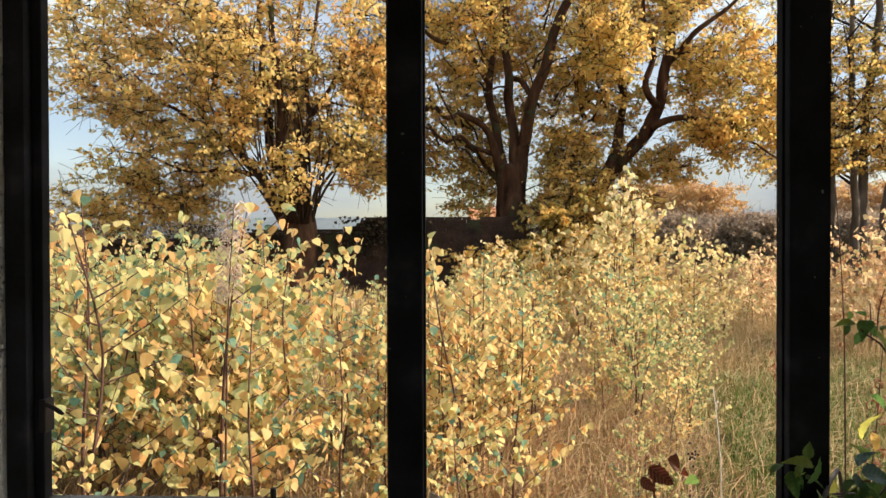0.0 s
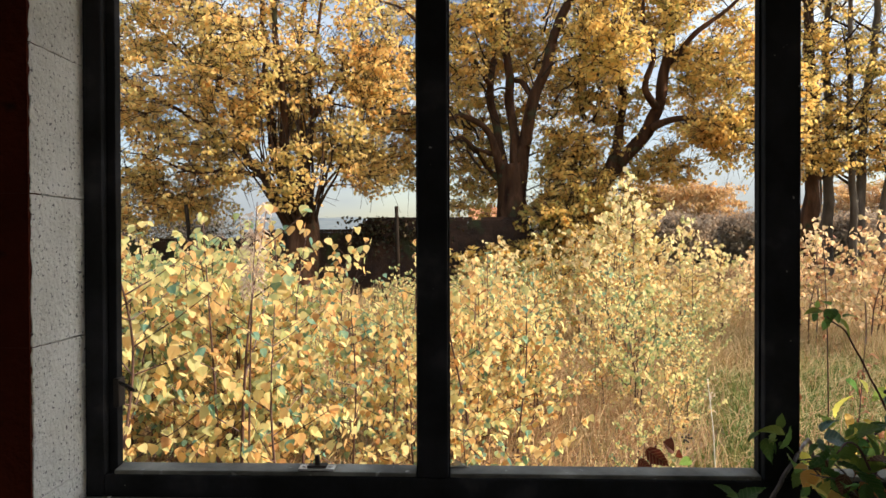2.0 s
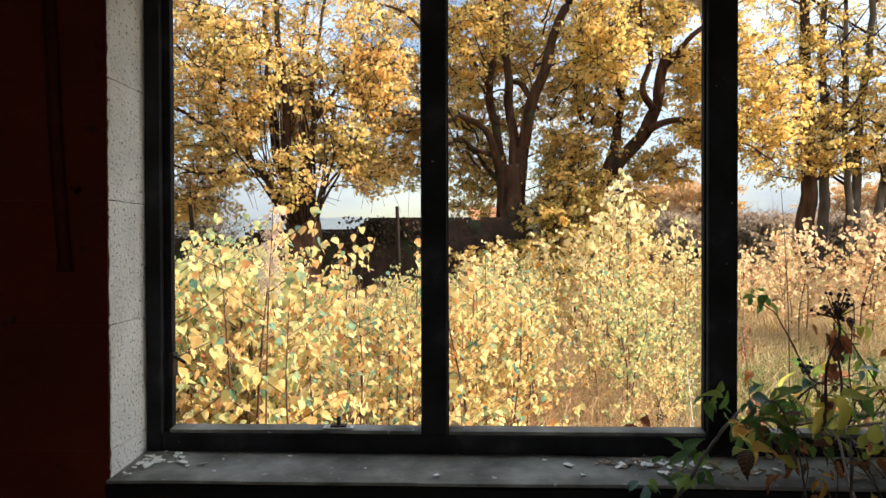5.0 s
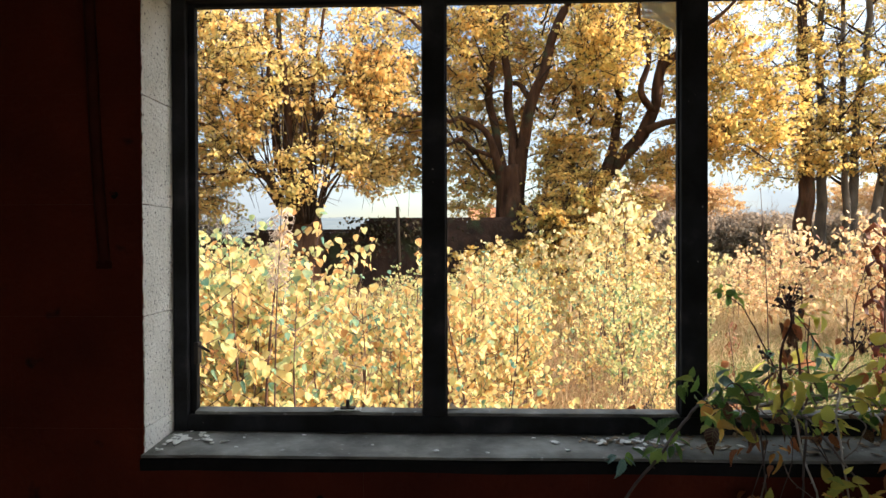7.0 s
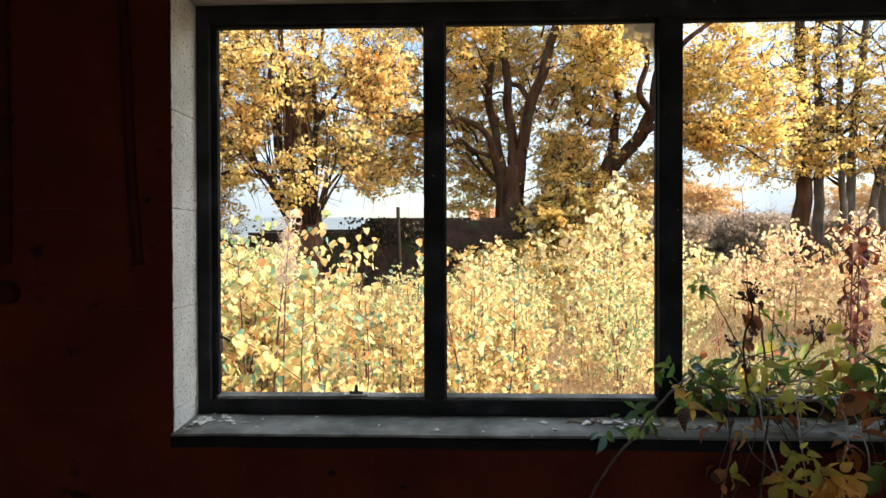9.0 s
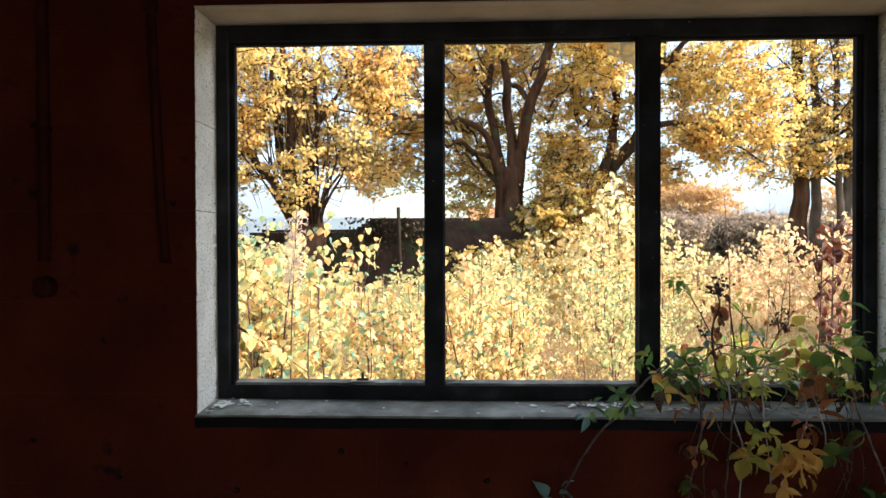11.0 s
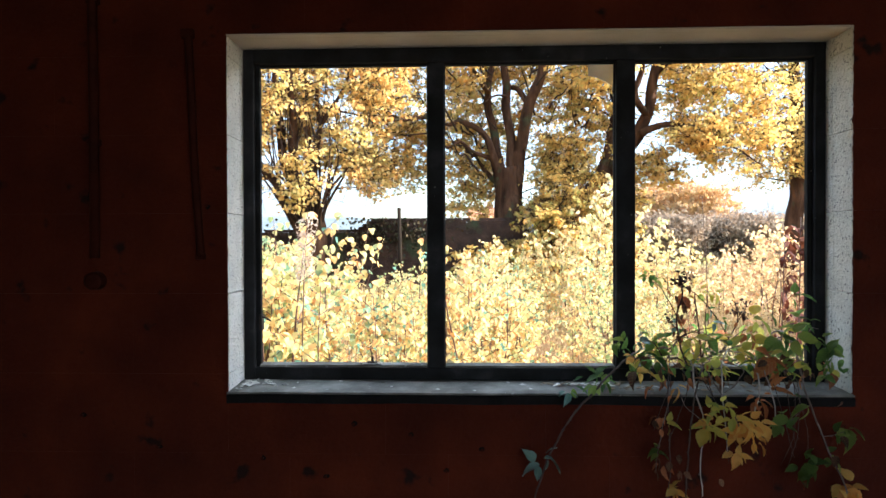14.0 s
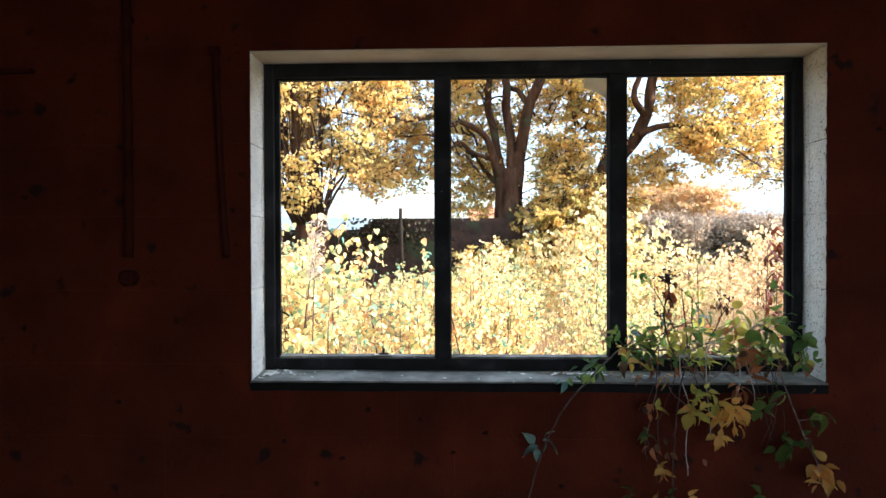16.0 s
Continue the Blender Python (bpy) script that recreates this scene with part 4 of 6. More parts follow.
for k, (ux, uy, uh, ur) in enumerate(((2.9, 15.2, 2.3, 1.0), (3.6, 15.4, 2.8, 1.1), (2.3, 15.0, 1.5, 0.8), (1.3, 15.0, 1.3, 0.8), (4.6, 15.8, 2.0, 1.0))):
    t = Grower(140 + k)
    t.limb([(ux, uy, -0.1), (ux + 0.05, uy, uh * 0.35), (ux - 0.05, uy, uh * 0.8)], 0.04, 0.015, 6, 4)
    t.fill(70, lambda q: [ux + q.normal(0, 0.42) * ur, uy + q.normal(0, 0.3) * ur, uh * q.uniform(0.08, 1.0)])
    t.finish("maple_bush", "bushy maple regrowth with bronze leaves under the trees", t.leaves("crown", 40, 0.10, 0.3, LOBED, TREELEAF), BARK, "bush", "regrowth under the trees")

post = thing("fence_post", "thin weathered wooden post before the wall", "post")
g = Geo()
g.tube([(-0.84, 13.0, -0.1), (-0.85, 13.0, 1.2), (-0.87, 13.0, 2.24)], [0.055, 0.05, 0.042], 8, 0.2)
piece("post_shaft", g.mesh("post_shaft", POST, True), post)
post2 = thing("fence_post", "thin weathered wooden post beyond the saplings", "post")
g = Geo()
g.tube([(-5.35, 13.0, -0.1), (-5.4, 13.0, 1.3), (-5.5, 13.0, 2.3)], [0.05, 0.045, 0.04], 8, 0.2)
piece("post_shaft", g.mesh("post_shaft", POST, True), post2)

far_house = thing("far_house", "small far brick house with an orange tiled roof", "house", at=(2.6, 72.0, 0))
g = Geo()
g.box((-1.5, 0.1, -0.2), (1.5, 4.9, 4.1))
piece("wall", g.mesh("wall", HOUSEBRICK), far_house)
g = Geo()
g.add([(-1.7, -0.2, 4.0), (1.7, -0.2, 4.0), (1.7, 2.5, 5.5), (-1.7, 2.5, 5.5), (-1.7, 5.2, 4.0), (1.7, 5.2, 4.0), (-1.7, -0.2, 3.88), (1.7, -0.2, 3.88), (-1.7, 5.2, 3.88), (1.7, 5.2, 3.88)],
      [(0, 1, 2, 3), (3, 2, 5, 4), (0, 6, 7, 1), (4, 5, 9, 8), (6, 8, 9, 7), (0, 3, 4, 8, 6), (1, 7, 9, 5, 2)])
piece("roof", g.mesh("roof", ROOFTILE), far_house, "weathered orange tile roof")
for z in range(9):
    g = Geo()
    g.box((-1.71, -0.22 + z * 0.3, 4.0 + z * 0.1667), (1.71, 0.02 + z * 0.3, 4.055 + z * 0.1667))
    piece("tile_course", g.mesh("tile_course", ROOFTILE), far_house)
g = Geo()
g.box((0.5, 2.2, 4.9), (1.1, 2.8, 6.0))
piece("chimney", g.mesh("chimney", HOUSEBRICK), far_house)

field_fence = thing("field_fence", "low dark field fence with thin wires before the hedge", "fence", at=(14.1, 37.0, 0))
for dx, h in ((-6.0, 1.0), (0.0, 1.05), (5.5, 1.0), (11.0, 1.0)):
    g = Geo()
    g.tube([(dx, 0, -0.1), (dx + 0.01, 0, h * 0.5), (dx, 0, h)], [0.12, 0.11, 0.10], 8, 0.2)
    piece("fence_stake", g.mesh("fence_stake", POST, True), field_fence)
for z in (0.50, 0.90):
    g = Geo()
    g.tube([(-6.0, 0, z), (0, 0, z - 0.02), (5.5, 0, z), (11.0, 0, z)], [0.004] * 4, 5)
    piece("wire", g.mesh("wire", IRON, True), field_fence)

# ---- distance ----
hill = Geo()
hx = np.linspace(-2200, 2200, 60)
hv = []
for row, (yy, f) in enumerate(((1400, 0.0), (1600, 0.6), (1900, 1.0), (2300, 0.9))):
    hv += [(x, yy, f * (62 + 34 * noise.noise(Vector((x * 0.0016, 1, row * 0.2))) + 10 * noise.noise(Vector((x * 0.01, 3, 0)))) - 4) for x in hx]
hill.add(hv, [(j * 60 + i, j * 60 + i + 1, (j + 1) * 60 + i + 1, (j + 1) * 60 + i) for j in range(3) for i in range(59)])
# the blue-grey is air haze put into the hills' colour
HILL = surface("hazy_blue_grey_hillside", [(0.3, (0.075, 0.10, 0.12)), (0.7, (0.12, 0.145, 0.15))], 0.02, 8, (0.9, 1.0), 0.0, 1.0)
tagged(new("far_hills", hill.mesh("far_hills", HILL, True)), "low wooded hills in the distance, blue-grey with haze", "hills", kind="structure")


def far_tree(seed, x, y, h, r, mat, label, name="far_tree", leaf=0.42, n=120, bare=0.25, group=""):
    t = Grower(seed)
    t.limb([(x, y, -0.2), (x + 0.1, y, h * 0.3), (x - 0.1, y, h * 0.6), (x, y, h * 0.9)], 0.02 * h + 0.06, 0.05, 7, 4)
    t.fill(n, lambda q: [x + q.normal(0, 0.5) * r, y + q.normal(0, 0.45) * r, h * (bare + (1 - bare) * q.beta(1.7, 1.6))])
    return t.finish(name, label, t.leaves("crown", 45, leaf * 0.6, 0.75, SPRAY, mat), TWIG, group=group, twig=HAZETWIG)


for k, x in enumerate((19.0, 21.0, 22.8, 24.8, 38.0, 41.5)):
    far_tree(60 + k, x, 62 + 2.5 * math.sin(k * 2.3), 7.0 + 0.5 * math.sin(k * 1.7) - (1.4 if k == 3 else 0), 2.5, FARLEAF, "rust orange autumn tree beyond the field", leaf=0.42, n=230, bare=0.12, group="rusty trees beyond the field")
for k in range(15):
    far_tree(80 + k, 9.5 + k * 1.75, 42 + 1.2 * math.sin(k * 1.9), 3.1 + 0.15 * math.sin(k * 3.1), 1.5, GREYTWIG, "bare grey-brown hedge tree beyond the field", "hedge_tree", 0.30, 170, 0.0, "hedge beyond the field")
for k in range(6):
    far_tree(100 + k, -24 + k * 2.4, 27 + 1.5 * math.sin(k * 2.7), 2.7 + 0.3 * math.sin(k * 1.3), 1.8, DARKLEAF, "dark bare hedge bush behind the garden wall", "hedge_bush", 0.16, 130, 0.0, "dark hedge behind the wall")


# ---- saplings ----
def sapling(seed, height, leaf, count, mats, single=False, spread=0.32, stems=1, label="", category="sapling", name="birch_sapling", low=0.14):
    """A young tree: thin reddish stem, rising side twigs, hanging leaves."""
    r = np.random.default_rng(seed)
    top = thing(name, label, category)
    places, holders = [], []
    twigs = Geo()
    for s in range(stems):
        wood = Geo()
        a0 = r.uniform(0, 6.28)
        off = Vector((math.cos(a0), math.sin(a0), 0)) * (0.10 * s)
        h = height * (1 - 0.12 * s)
        lean = Vector((r.normal(0, 0.07), r.normal(0, 0.07), 1))
        line = spline([off, off + lean * h * 0.35 + Vector((r.normal(0, 0.02), r.normal(0, 0.02), 0)), off + lean * h * 0.7 + Vector((r.normal(0, 0.04), r.normal(0, 0.04), 0)), off + lean * h], 5)
        wood.tube(line, [0.0085 - 0.0065 * i / (len(line) - 1) for i in range(len(line))], 6)
        nb = int(9 * height + 3)
        for b in range(nb):
            u = low + (0.96 - low) * (b + r.uniform(0, 0.8)) / nb
            p = line[int(u * (len(line) - 1))]
            a = b * 2.4 + r.normal(0, 0.4)
            ln = spread * height * (1.15 - u) * r.uniform(0.6, 1.2) + 0.06
            e = p + Vector((math.cos(a) * ln, math.sin(a) * ln, ln * r.uniform(0.35, 0.9)))
            m = (p + e) / 2 + Vector((0, 0, -0.03 * ln))
            twig = Geo() if single else twigs
            twig.tube([p, m, e], [0.003, 0.0022, 0.0012], 4)
            holder = piece("twig", twig.mesh("twig", STEM), top) if single else None
            for q in range(max(3, int(ln * 60))):
                w = p.lerp(e, r.uniform(0.15, 1.06))
                places.append(tuple(w + Vector(r.normal(0, 0.016, 3).tolist())))
                holders.append(holder)
        stem = piece("stem", wood.mesh("stem", STEM, True), top)
        for q in range(7):
            places.append(tuple(line[-1 - q % 3] + Vector(r.normal(0, 0.015, 3).tolist())))
            holders.append(stem)
    if not single:
        tagged(piece("twig_tangle", twigs.mesh("twig_tangle", STEM), top), kind="stuff")
    idx = r.permutation(len(places))[:count]
    if single:
        tv, tf = leaf_template(BIRCH, 0.03, 0.10)
        base = bpy.data.meshes.new("leaf")
        base.from_pydata(tv.tolist(), [], tf)
        base.materials.append(mats)
        for i in idx:
            m = Matrix.LocRotScale(Vector(places[i]), Euler((r.normal(0, 0.5), r.normal(0.95, 0.4), r.uniform(0, 6.28))), Vector([leaf * r.uniform(0.7, 1.25)] * 3))
            piece("leaf", base, holders[i], m=m)
    else:
        pl = [places[i] for i in idx]
        tagged(piece("leaves", leaf_cloud("leaves", pl, leaf * r.uniform(0.7, 1.25, len(pl)), HEART, mats, r, 0.9), top), kind="stuff")
    return top


def place_copy(ob, x, y, turn, scale):
    c = copy_thing(ob, Matrix.Translation((0, 0, 0)))
    c.location, c.rotation_euler, c.scale = (x, y, ground_height(x, y) - 0.02), (0, 0, turn), (scale, scale, scale)
    return c


def put(ob, x, y, turn=0.0, scale=1.0):
    ob.location, ob.rotation_euler, ob.scale = (x, y, ground_height(x, y) - 0.02), (0, 0, turn), (scale, scale, scale)


NEAR_LABEL = "thin birch sapling with yellow and a few green leaves"
near_kinds = [sapling(200 + k, 1.42, 0.042, 250, SAPLEAF_ONE, True, 0.30, 1, NEAR_LABEL) for k in range(4)]
mid_kinds = [sapling(210 + k, 1.40, 0.041, 900, mat, False, 0.37, 2, lab, low=0.16) for k, (mat, lab) in enumerate((
    (SAPLEAF, "bushy birch sapling with yellow autumn leaves"), (SAPGREEN, "bushy birch sapling with greenish yellow leaves"), (SAPLEAF, "bushy birch sapling with yellow autumn leaves"),
    (SAPAMBER, "bushy birch sapling with amber autumn leaves"), (SAPGREEN, "bushy birch sapling with greenish yellow leaves"), (SAPLEAF, "bushy birch sapling with yellow autumn leaves")))]
pale_kinds = [sapling(220 + k, 1.45, 0.047, 950, PALELEAF, False, 0.36, 2, "pale yellow young birch lit by the sun", low=0.2) for k in range(4)]
pink_kinds = [sapling(230 + k, 1.45, 0.048, 1000, PINKLEAF, False, 0.36, 2, "pinkish cream young birch with browning leaves", low=0.22) for k in range(3)]
r = np.random.default_rng(31)
used = {}


def plant(kinds, x, y, scale):
    ob = kinds[int(r.integers(len(kinds)))]
    turn = r.uniform(0, 6.28)
    if ob.name not in used:
        used[ob.name] = 1
        put(ob, x, y, turn, scale)
    else:
        place_copy(ob, x, y, turn, scale)


NEAR = [(-0.62, 1.45, 0.98), (-0.30, 1.75, 1.02), (-0.02, 1.30, 0.92), (0.16, 1.95, 0.88), (-0.95, 1.9, 1.05), (-0.62, 2.3, 1.0), (-0.25, 2.5, 0.95), (0.40, 2.3, 0.74), (0.90, 2.3, 0.90), (-0.09, 2.96, 1.08), (-0.22, 3.25, 0.97), (0.26, 3.2, 1.07), (0.70, 2.45, 1.08), (-1.3, 2.6, 1.0), (-1.15, 1.6, 0.9),
        (-0.42, 0.95, 0.66), (-0.68, 1.1, 0.74), (0.95, 1.0, 0.52), (0.72, 1.5, 0.6)]
for x, y, s in NEAR:
    plant(near_kinds, x, y, s * (1.13 if x < -0.2 and y > 1.2 else 0.97))
# the thicket behind them
n = 0
while n < 130:
    y = r.uniform(2.4, 8.5)
    x = r.uniform(-1.1, 0.55) * (y + 0.8) + 0.6
    if glade(x, y) or (x > 0.7 and y < 2.8):
        continue
    if x < -0.9 * (y + 0.9) + 0.6:
        continue
    u = (x - 0.66) / (y + 0.86)
    bare = 0.75 if -0.23 < u < -0.07 and y < 6.0 else (0.6 if u > 0.10 and y < 5.6 else (0.25 if -0.07 < u and y < 5.0 else 0.0))
    if r.uniform() < bare:
        n += 0.25
        continue
    low = (0.26 if y > 4 else 0.13) if -0.28 < (x - 0.66) / (y + 0.86) < -0.06 else (-0.17 if u < -0.27 else 0.0)
    plant(mid_kinds, x, y, 0.80 - low + 0.32 * noise.noise(Vector((x * 1.1, y * 0.8, 6))) + r.uniform(-0.12, 0.16))
    n += 1
for x, y, s in ((1.55, 2.5, 0.42), (1.95, 3.3, 0.5), (1.35, 1.7, 0.36), (2.3, 4.0, 0.55), (1.75, 4.3, 0.6), (2.6, 5.0, 0.6), (2.25, 5.6, 0.7), (3.1, 5.9, 0.62), (1.62, 1.35, 0.3)):
    plant(mid_kinds, x, y, s)
for x, y, s in ((4.3, 9.2, 0.58), (4.9, 9.9, 0.62), (4.4, 10.6, 0.55), (5.4, 10.4, 0.68), (4.0, 8.4, 0.55), (6.2, 10.8, 0.75)):
    plant(mid_kinds, x, y, s)
# taller pale bushes past the thicket
for x, y, s in [(2.9, 7.6, 1.62), (3.3, 7.3, 1.2), (2.5, 7.4, 1.3), (3.6, 7.9, 0.8), (2.2, 7.9, 1.15), (3.0, 8.3, 1.5), (1.7, 8.2, 1.1), (3.9, 7.4, 1.0),
                (5.0, 7.3, 1.2), (5.5, 7.0, 1.25), (5.9, 7.6, 1.2), (6.4, 7.2, 1.15), (5.2, 8.2, 1.1), (4.8, 8.7, 0.9), (5.3, 9.2, 0.95), (6.9, 7.9, 1.2), (5.9, 9.6, 1.2), (1.2, 9.0, 1.1), (0.7, 9.4, 0.95), (-0.4, 9.0, 0.70), (-1.4, 9.2, 0.72), (-2.4, 9.0, 0.85), (-3.6, 9.3, 1.1), (-4.6, 9.2, 1.15)]:
    plant(pink_kinds if x > 4.7 else pale_kinds, x, y, s)

# ---- other plants outside ----
def tall_weed(name, label, foot, height, lean, seed, mat, curls, curl_from, size, stem_mat, radius=0.004, wide=0.09):
    """A tall dead stalk with curled leaves or seed fluff on its upper part."""
    q = np.random.default_rng(seed)
    top = thing(name, label, "weed", at=foot)
    line = spline([(0, 0, -0.05), (lean * 0.2, 0.01, height * 0.4), (lean * 0.6, -0.01, height * 0.75), (lean, 0, height)], 6)
    g = Geo()
    g.tube(line, [radius * (1 - 0.7 * i / (len(line) - 1)) for i in range(len(line))], 6)
    piece("stalk", g.mesh("stalk", stem_mat, True), top)
    g = Geo()
    for k in range(curls):
        u = curl_from + (1 - curl_from) * q.uniform(0, 1)
        p = line[int(u * (len(line) - 1))] + Vector((0, 0, q.normal(0, 0.02)))
        a = q.uniform(0, 6.28)
        d = Vector((math.cos(a), math.sin(a), 0))
        ln = size * q.uniform(0.5, 1.2)
        side = Vector((-d.y, d.x, 0)) * ln * wide
        pts = [p, p + d * ln * 0.45 + Vector((0, 0, 0.35 * ln)), p + d * ln * 0.85 + Vector((0, 0, 0.1 * ln)), p + d * ln * 0.75 + Vector((0, 0, -0.3 * ln)), p + d * ln * 0.5 + Vector((0, 0, -0.25 * ln))]
        o = len(g.v)
        for i, c in enumerate(pts):
            w = side * (0.4, 1, 1, 0.7, 0.15)[i]
            g.v += [tuple(c - w), tuple(c + w + Vector((0, 0, 0.1 * ln * (i % 2))))]
        g.f += [(o + 2 * i, o + 2 * i + 1, o + 2 * i + 3, o + 2 * i + 2) for i in range(4)]
    tagged(piece("curled_leaves", g.mesh("curled_leaves", mat, True), top), kind="stuff")
    return top


tall_weed("willowherb", "dead willowherb stalk with pinkish curled seed fluff", (-0.16, 1.37, 0), 1.60, 0.05, 300, FLUFF, 150, 0.72, 0.058, STEM, 0.0055, 0.022)
tall_weed("willowherb", "dead willowherb stalk with dry leaves near the saplings", (0.42, 3.1, 0), 1.25, -0.03, 301, DEADPLANT, 60, 0.4, 0.05, STEM)
tall_weed("dock_stalk", "dead rust-brown dock stalk with curled leaves", (1.765, 0.52, 0), 1.44, 0.04, 302, DOCKLEAF, 30, 0.68, 0.06, STEM, 0.005, 0.10)
tall_weed("dock_stalk", "dead rust-brown dock stalk with curled leaves", (2.05, 0.95, 0), 1.54, 0.03, 303, DOCKLEAF, 42, 0.55, 0.075, STEM, 0.006, 0.16)
tall_weed("dock_stalk", "thin bare dead stalk outside the window", (1.775, 1.1, 0), 1.64, -0.05, 304, DEADPLANT, 5, 0.5, 0.03, STEM, 0.0035)
for k, (x, y, h) in enumerate(((1.62, 1.05, 0.95), (1.95, 1.35, 1.12), (2.25, 1.2, 1.25), (1.82, 0.78, 1.05), (2.5, 1.7, 1.2), (2.0, 1.9, 1.05))):
    tall_weed("willowherb", "dead red-brown willowherb stalk with curled leaves", (x, y, 0), h, 0.08 * math.sin(k * 2.1), 310 + k, DEADPLANT, 40, 0.35, 0.045, STEM, 0.004)
pale = tall_weed("pale_stalk", "pale bleached dead grass stalk", (1.66, 1.7, 0), 0.90, -0.05, 305, FLUFF, 6, 0.85, 0.03, FLAKE, 0.004)


# ---- bramble through the broken light ----
BRAMBLE_GREEN = leaf_material("bramble_leaf_green", [(0.0, (0.06, 0.14, 0.04)), (0.5, (0.16, 0.28, 0.07)), (1.0, (0.33, 0.42, 0.10))], True, 0.65, 0.35, veins=True)
BRAMBLE_LIME = leaf_material("bramble_leaf_yellow_green", [(0.0, (0.42, 0.48, 0.11)), (0.5, (0.70, 0.64, 0.14)), (1.0, (0.80, 0.64, 0.15))], True, 0.7, 0.45, veins=True)
BRAMBLE_GOLD = leaf_material("bramble_leaf_gold", [(0.0, (0.90, 0.60, 0.16)), (0.5, (0.92, 0.54, 0.13)), (1.0, (0.84, 0.40, 0.10))], True, 0.5, 0.5, veins=True)
BRAMBLE_RUST = leaf_material("bramble_leaf_rust", [(0.0, (0.42, 0.12, 0.05)), (0.5, (0.56, 0.20, 0.07)), (1.0, (0.28, 0.09, 0.05))], True, 0.3, 0.6, veins=True)
BRAMBLE_MAROON = leaf_material("bramble_leaf_maroon", [(0.0, (0.09, 0.02, 0.014)), (0.5, (0.15, 0.035, 0.02)), (1.0, (0.22, 0.07, 0.04))], True, 0.3, 0.6, veins=True)
BRAMBLE_TEAL = leaf_material("bramble_leaf_blue_green", [(0.0, (0.10, 0.20, 0.17)), (1.0, (0.20, 0.32, 0.28))], True, 0.25, 0.3, veins=True)
CANE = surface("bramble_cane_bark", [(0.3, (0.07, 0.047, 0.037)), (0.5, (0.16, 0.12, 0.10)), (0.75, (0.36, 0.31, 0.28))], 30.0, 6, (0.6, 0.9), 0.3, 160, 0.001)
CANE_DARK = surface("dead_cane_bark", [(0.3, (0.035, 0.022, 0.018)), (0.75, (0.11, 0.075, 0.06))], 30.0, 6, (0.6, 0.9), 0.3, 160, 0.001)
CANE_PALE = surface("bleached_cane_bark", [(0.3, (0.30, 0.26, 0.23)), (0.7, (0.62, 0.56, 0.50))], 30.0, 6, (0.6, 0.9), 0.3, 160, 0.001)
BRAMBLE_WITHERED = leaf_material("bramble_leaf_withered", [(0.0, (0.07, 0.03, 0.02)), (0.5, (0.13, 0.055, 0.035)), (1.0, (0.22, 0.10, 0.06))], True, 0.25, 0.7, veins=True)
CANE_RED = surface("bramble_cane_red", [(0.3, (0.05, 0.018, 0.015)), (0.8, (0.13, 0.05, 0.04))], 30.0, 6, (0.5, 0.8), 0.3, 160, 0.001)
BERRY = surface("shrivelled_blackberry", [(0.3, (0.006, 0.005, 0.007)), (0.7, (0.03, 0.02, 0.025))], 80.0, 5, (0.35, 0.6), 0.3, 300, 0.001)

bramble = thing("bramble", "bramble growing in over the sill, green and yellow leaves", "bramble", at=(1.38, 0.12, 1.08))
BASE = Vector((1.38, 0.12, 1.08))


canes = []


def cane(pts, r0, r1, mat=CANE, label=""):
    g = Geo()
    line = [p - BASE for p in spline(pts, 5)]
    line = [p + Vector(noise.noise_vector(p * 25)) * 0.004 for p in line]
    f = {CANE.name: 0.7, CANE_PALE.name: 0.85, CANE_RED.name: 0.95}.get(mat.name, 0.6)
    r0, r1 = r0 * f, r1 * f
    g.tube(line, [r0 + (r1 - r0) * i / (len(line) - 1) for i in range(len(line))], 7, 0.2)
    for i in range(1, len(line) - 1, 2):
        a = i * 2.2
        d = Vector((math.cos(a), math.sin(a), -0.5)) * (r0 + 0.004)
        g.tube([line[i], line[i] + d], [0.0012, 0.0002], 4)
    ob = piece("cane", g.mesh("cane", mat, True), bramble, label)
    canes.append((line, ob))
    return ob


def nearest_cane(p):
    """The cane that a leaf or berry at p hangs on."""
    return min(canes, key=lambda c: min((v - p).length_squared for v in c[0]))[1]


cane([(1.174, 0.13, 1.109), (1.1, 0.05, 1.075), (1.025, -0.025, 1.028), (0.961, -0.06, 0.966), (0.91, -0.07, 0.89), (0.877, -0.075, 0.807), (0.854, -0.07, 0.733), (0.83, -0.07, 0.64)], 0.0056, 0.0036, CANE_DARK)
cane([(1.30, 0.30, 0.95), (1.24, 0.22, 1.10), (1.174, 0.13, 1.109)], 0.0046, 0.0042)
cane([(1.40, 0.40, 0.85), (1.40, 0.26, 1.06), (1.384, 0.14, 1.095), (1.322, 0.0, 1.06), (1.286, -0.06, 1.003), (1.269, -0.08, 0.925), (1.262, -0.08, 0.813), (1.26, -0.07, 0.696)], 0.0048, 0.003, CANE_DARK)
cane([(1.375, 0.14, 1.092), (1.355, 0.0, 1.061), (1.366, -0.06, 1.025), (1.378, -0.09, 0.991), (1.39, -0.1, 0.953)], 0.0036, 0.0022)
cane([(1.62, 0.36, 0.9), (1.61, 0.22, 1.14), (1.607, 0.1, 1.17), (1.607, 0.03, 1.099), (1.596, -0.03, 1.033), (1.607, -0.06, 0.964), (1.636, -0.07, 0.883), (1.664, -0.08, 0.818), (1.693, -0.07, 0.73)], 0.0045, 0.0028)
cane([(1.527, 0.14, 1.085), (1.48, 0.0, 1.069), (1.461, -0.05, 1.023), (1.442, -0.06, 0.979)], 0.0032, 0.002, CANE_PALE, "pale bleached cane")
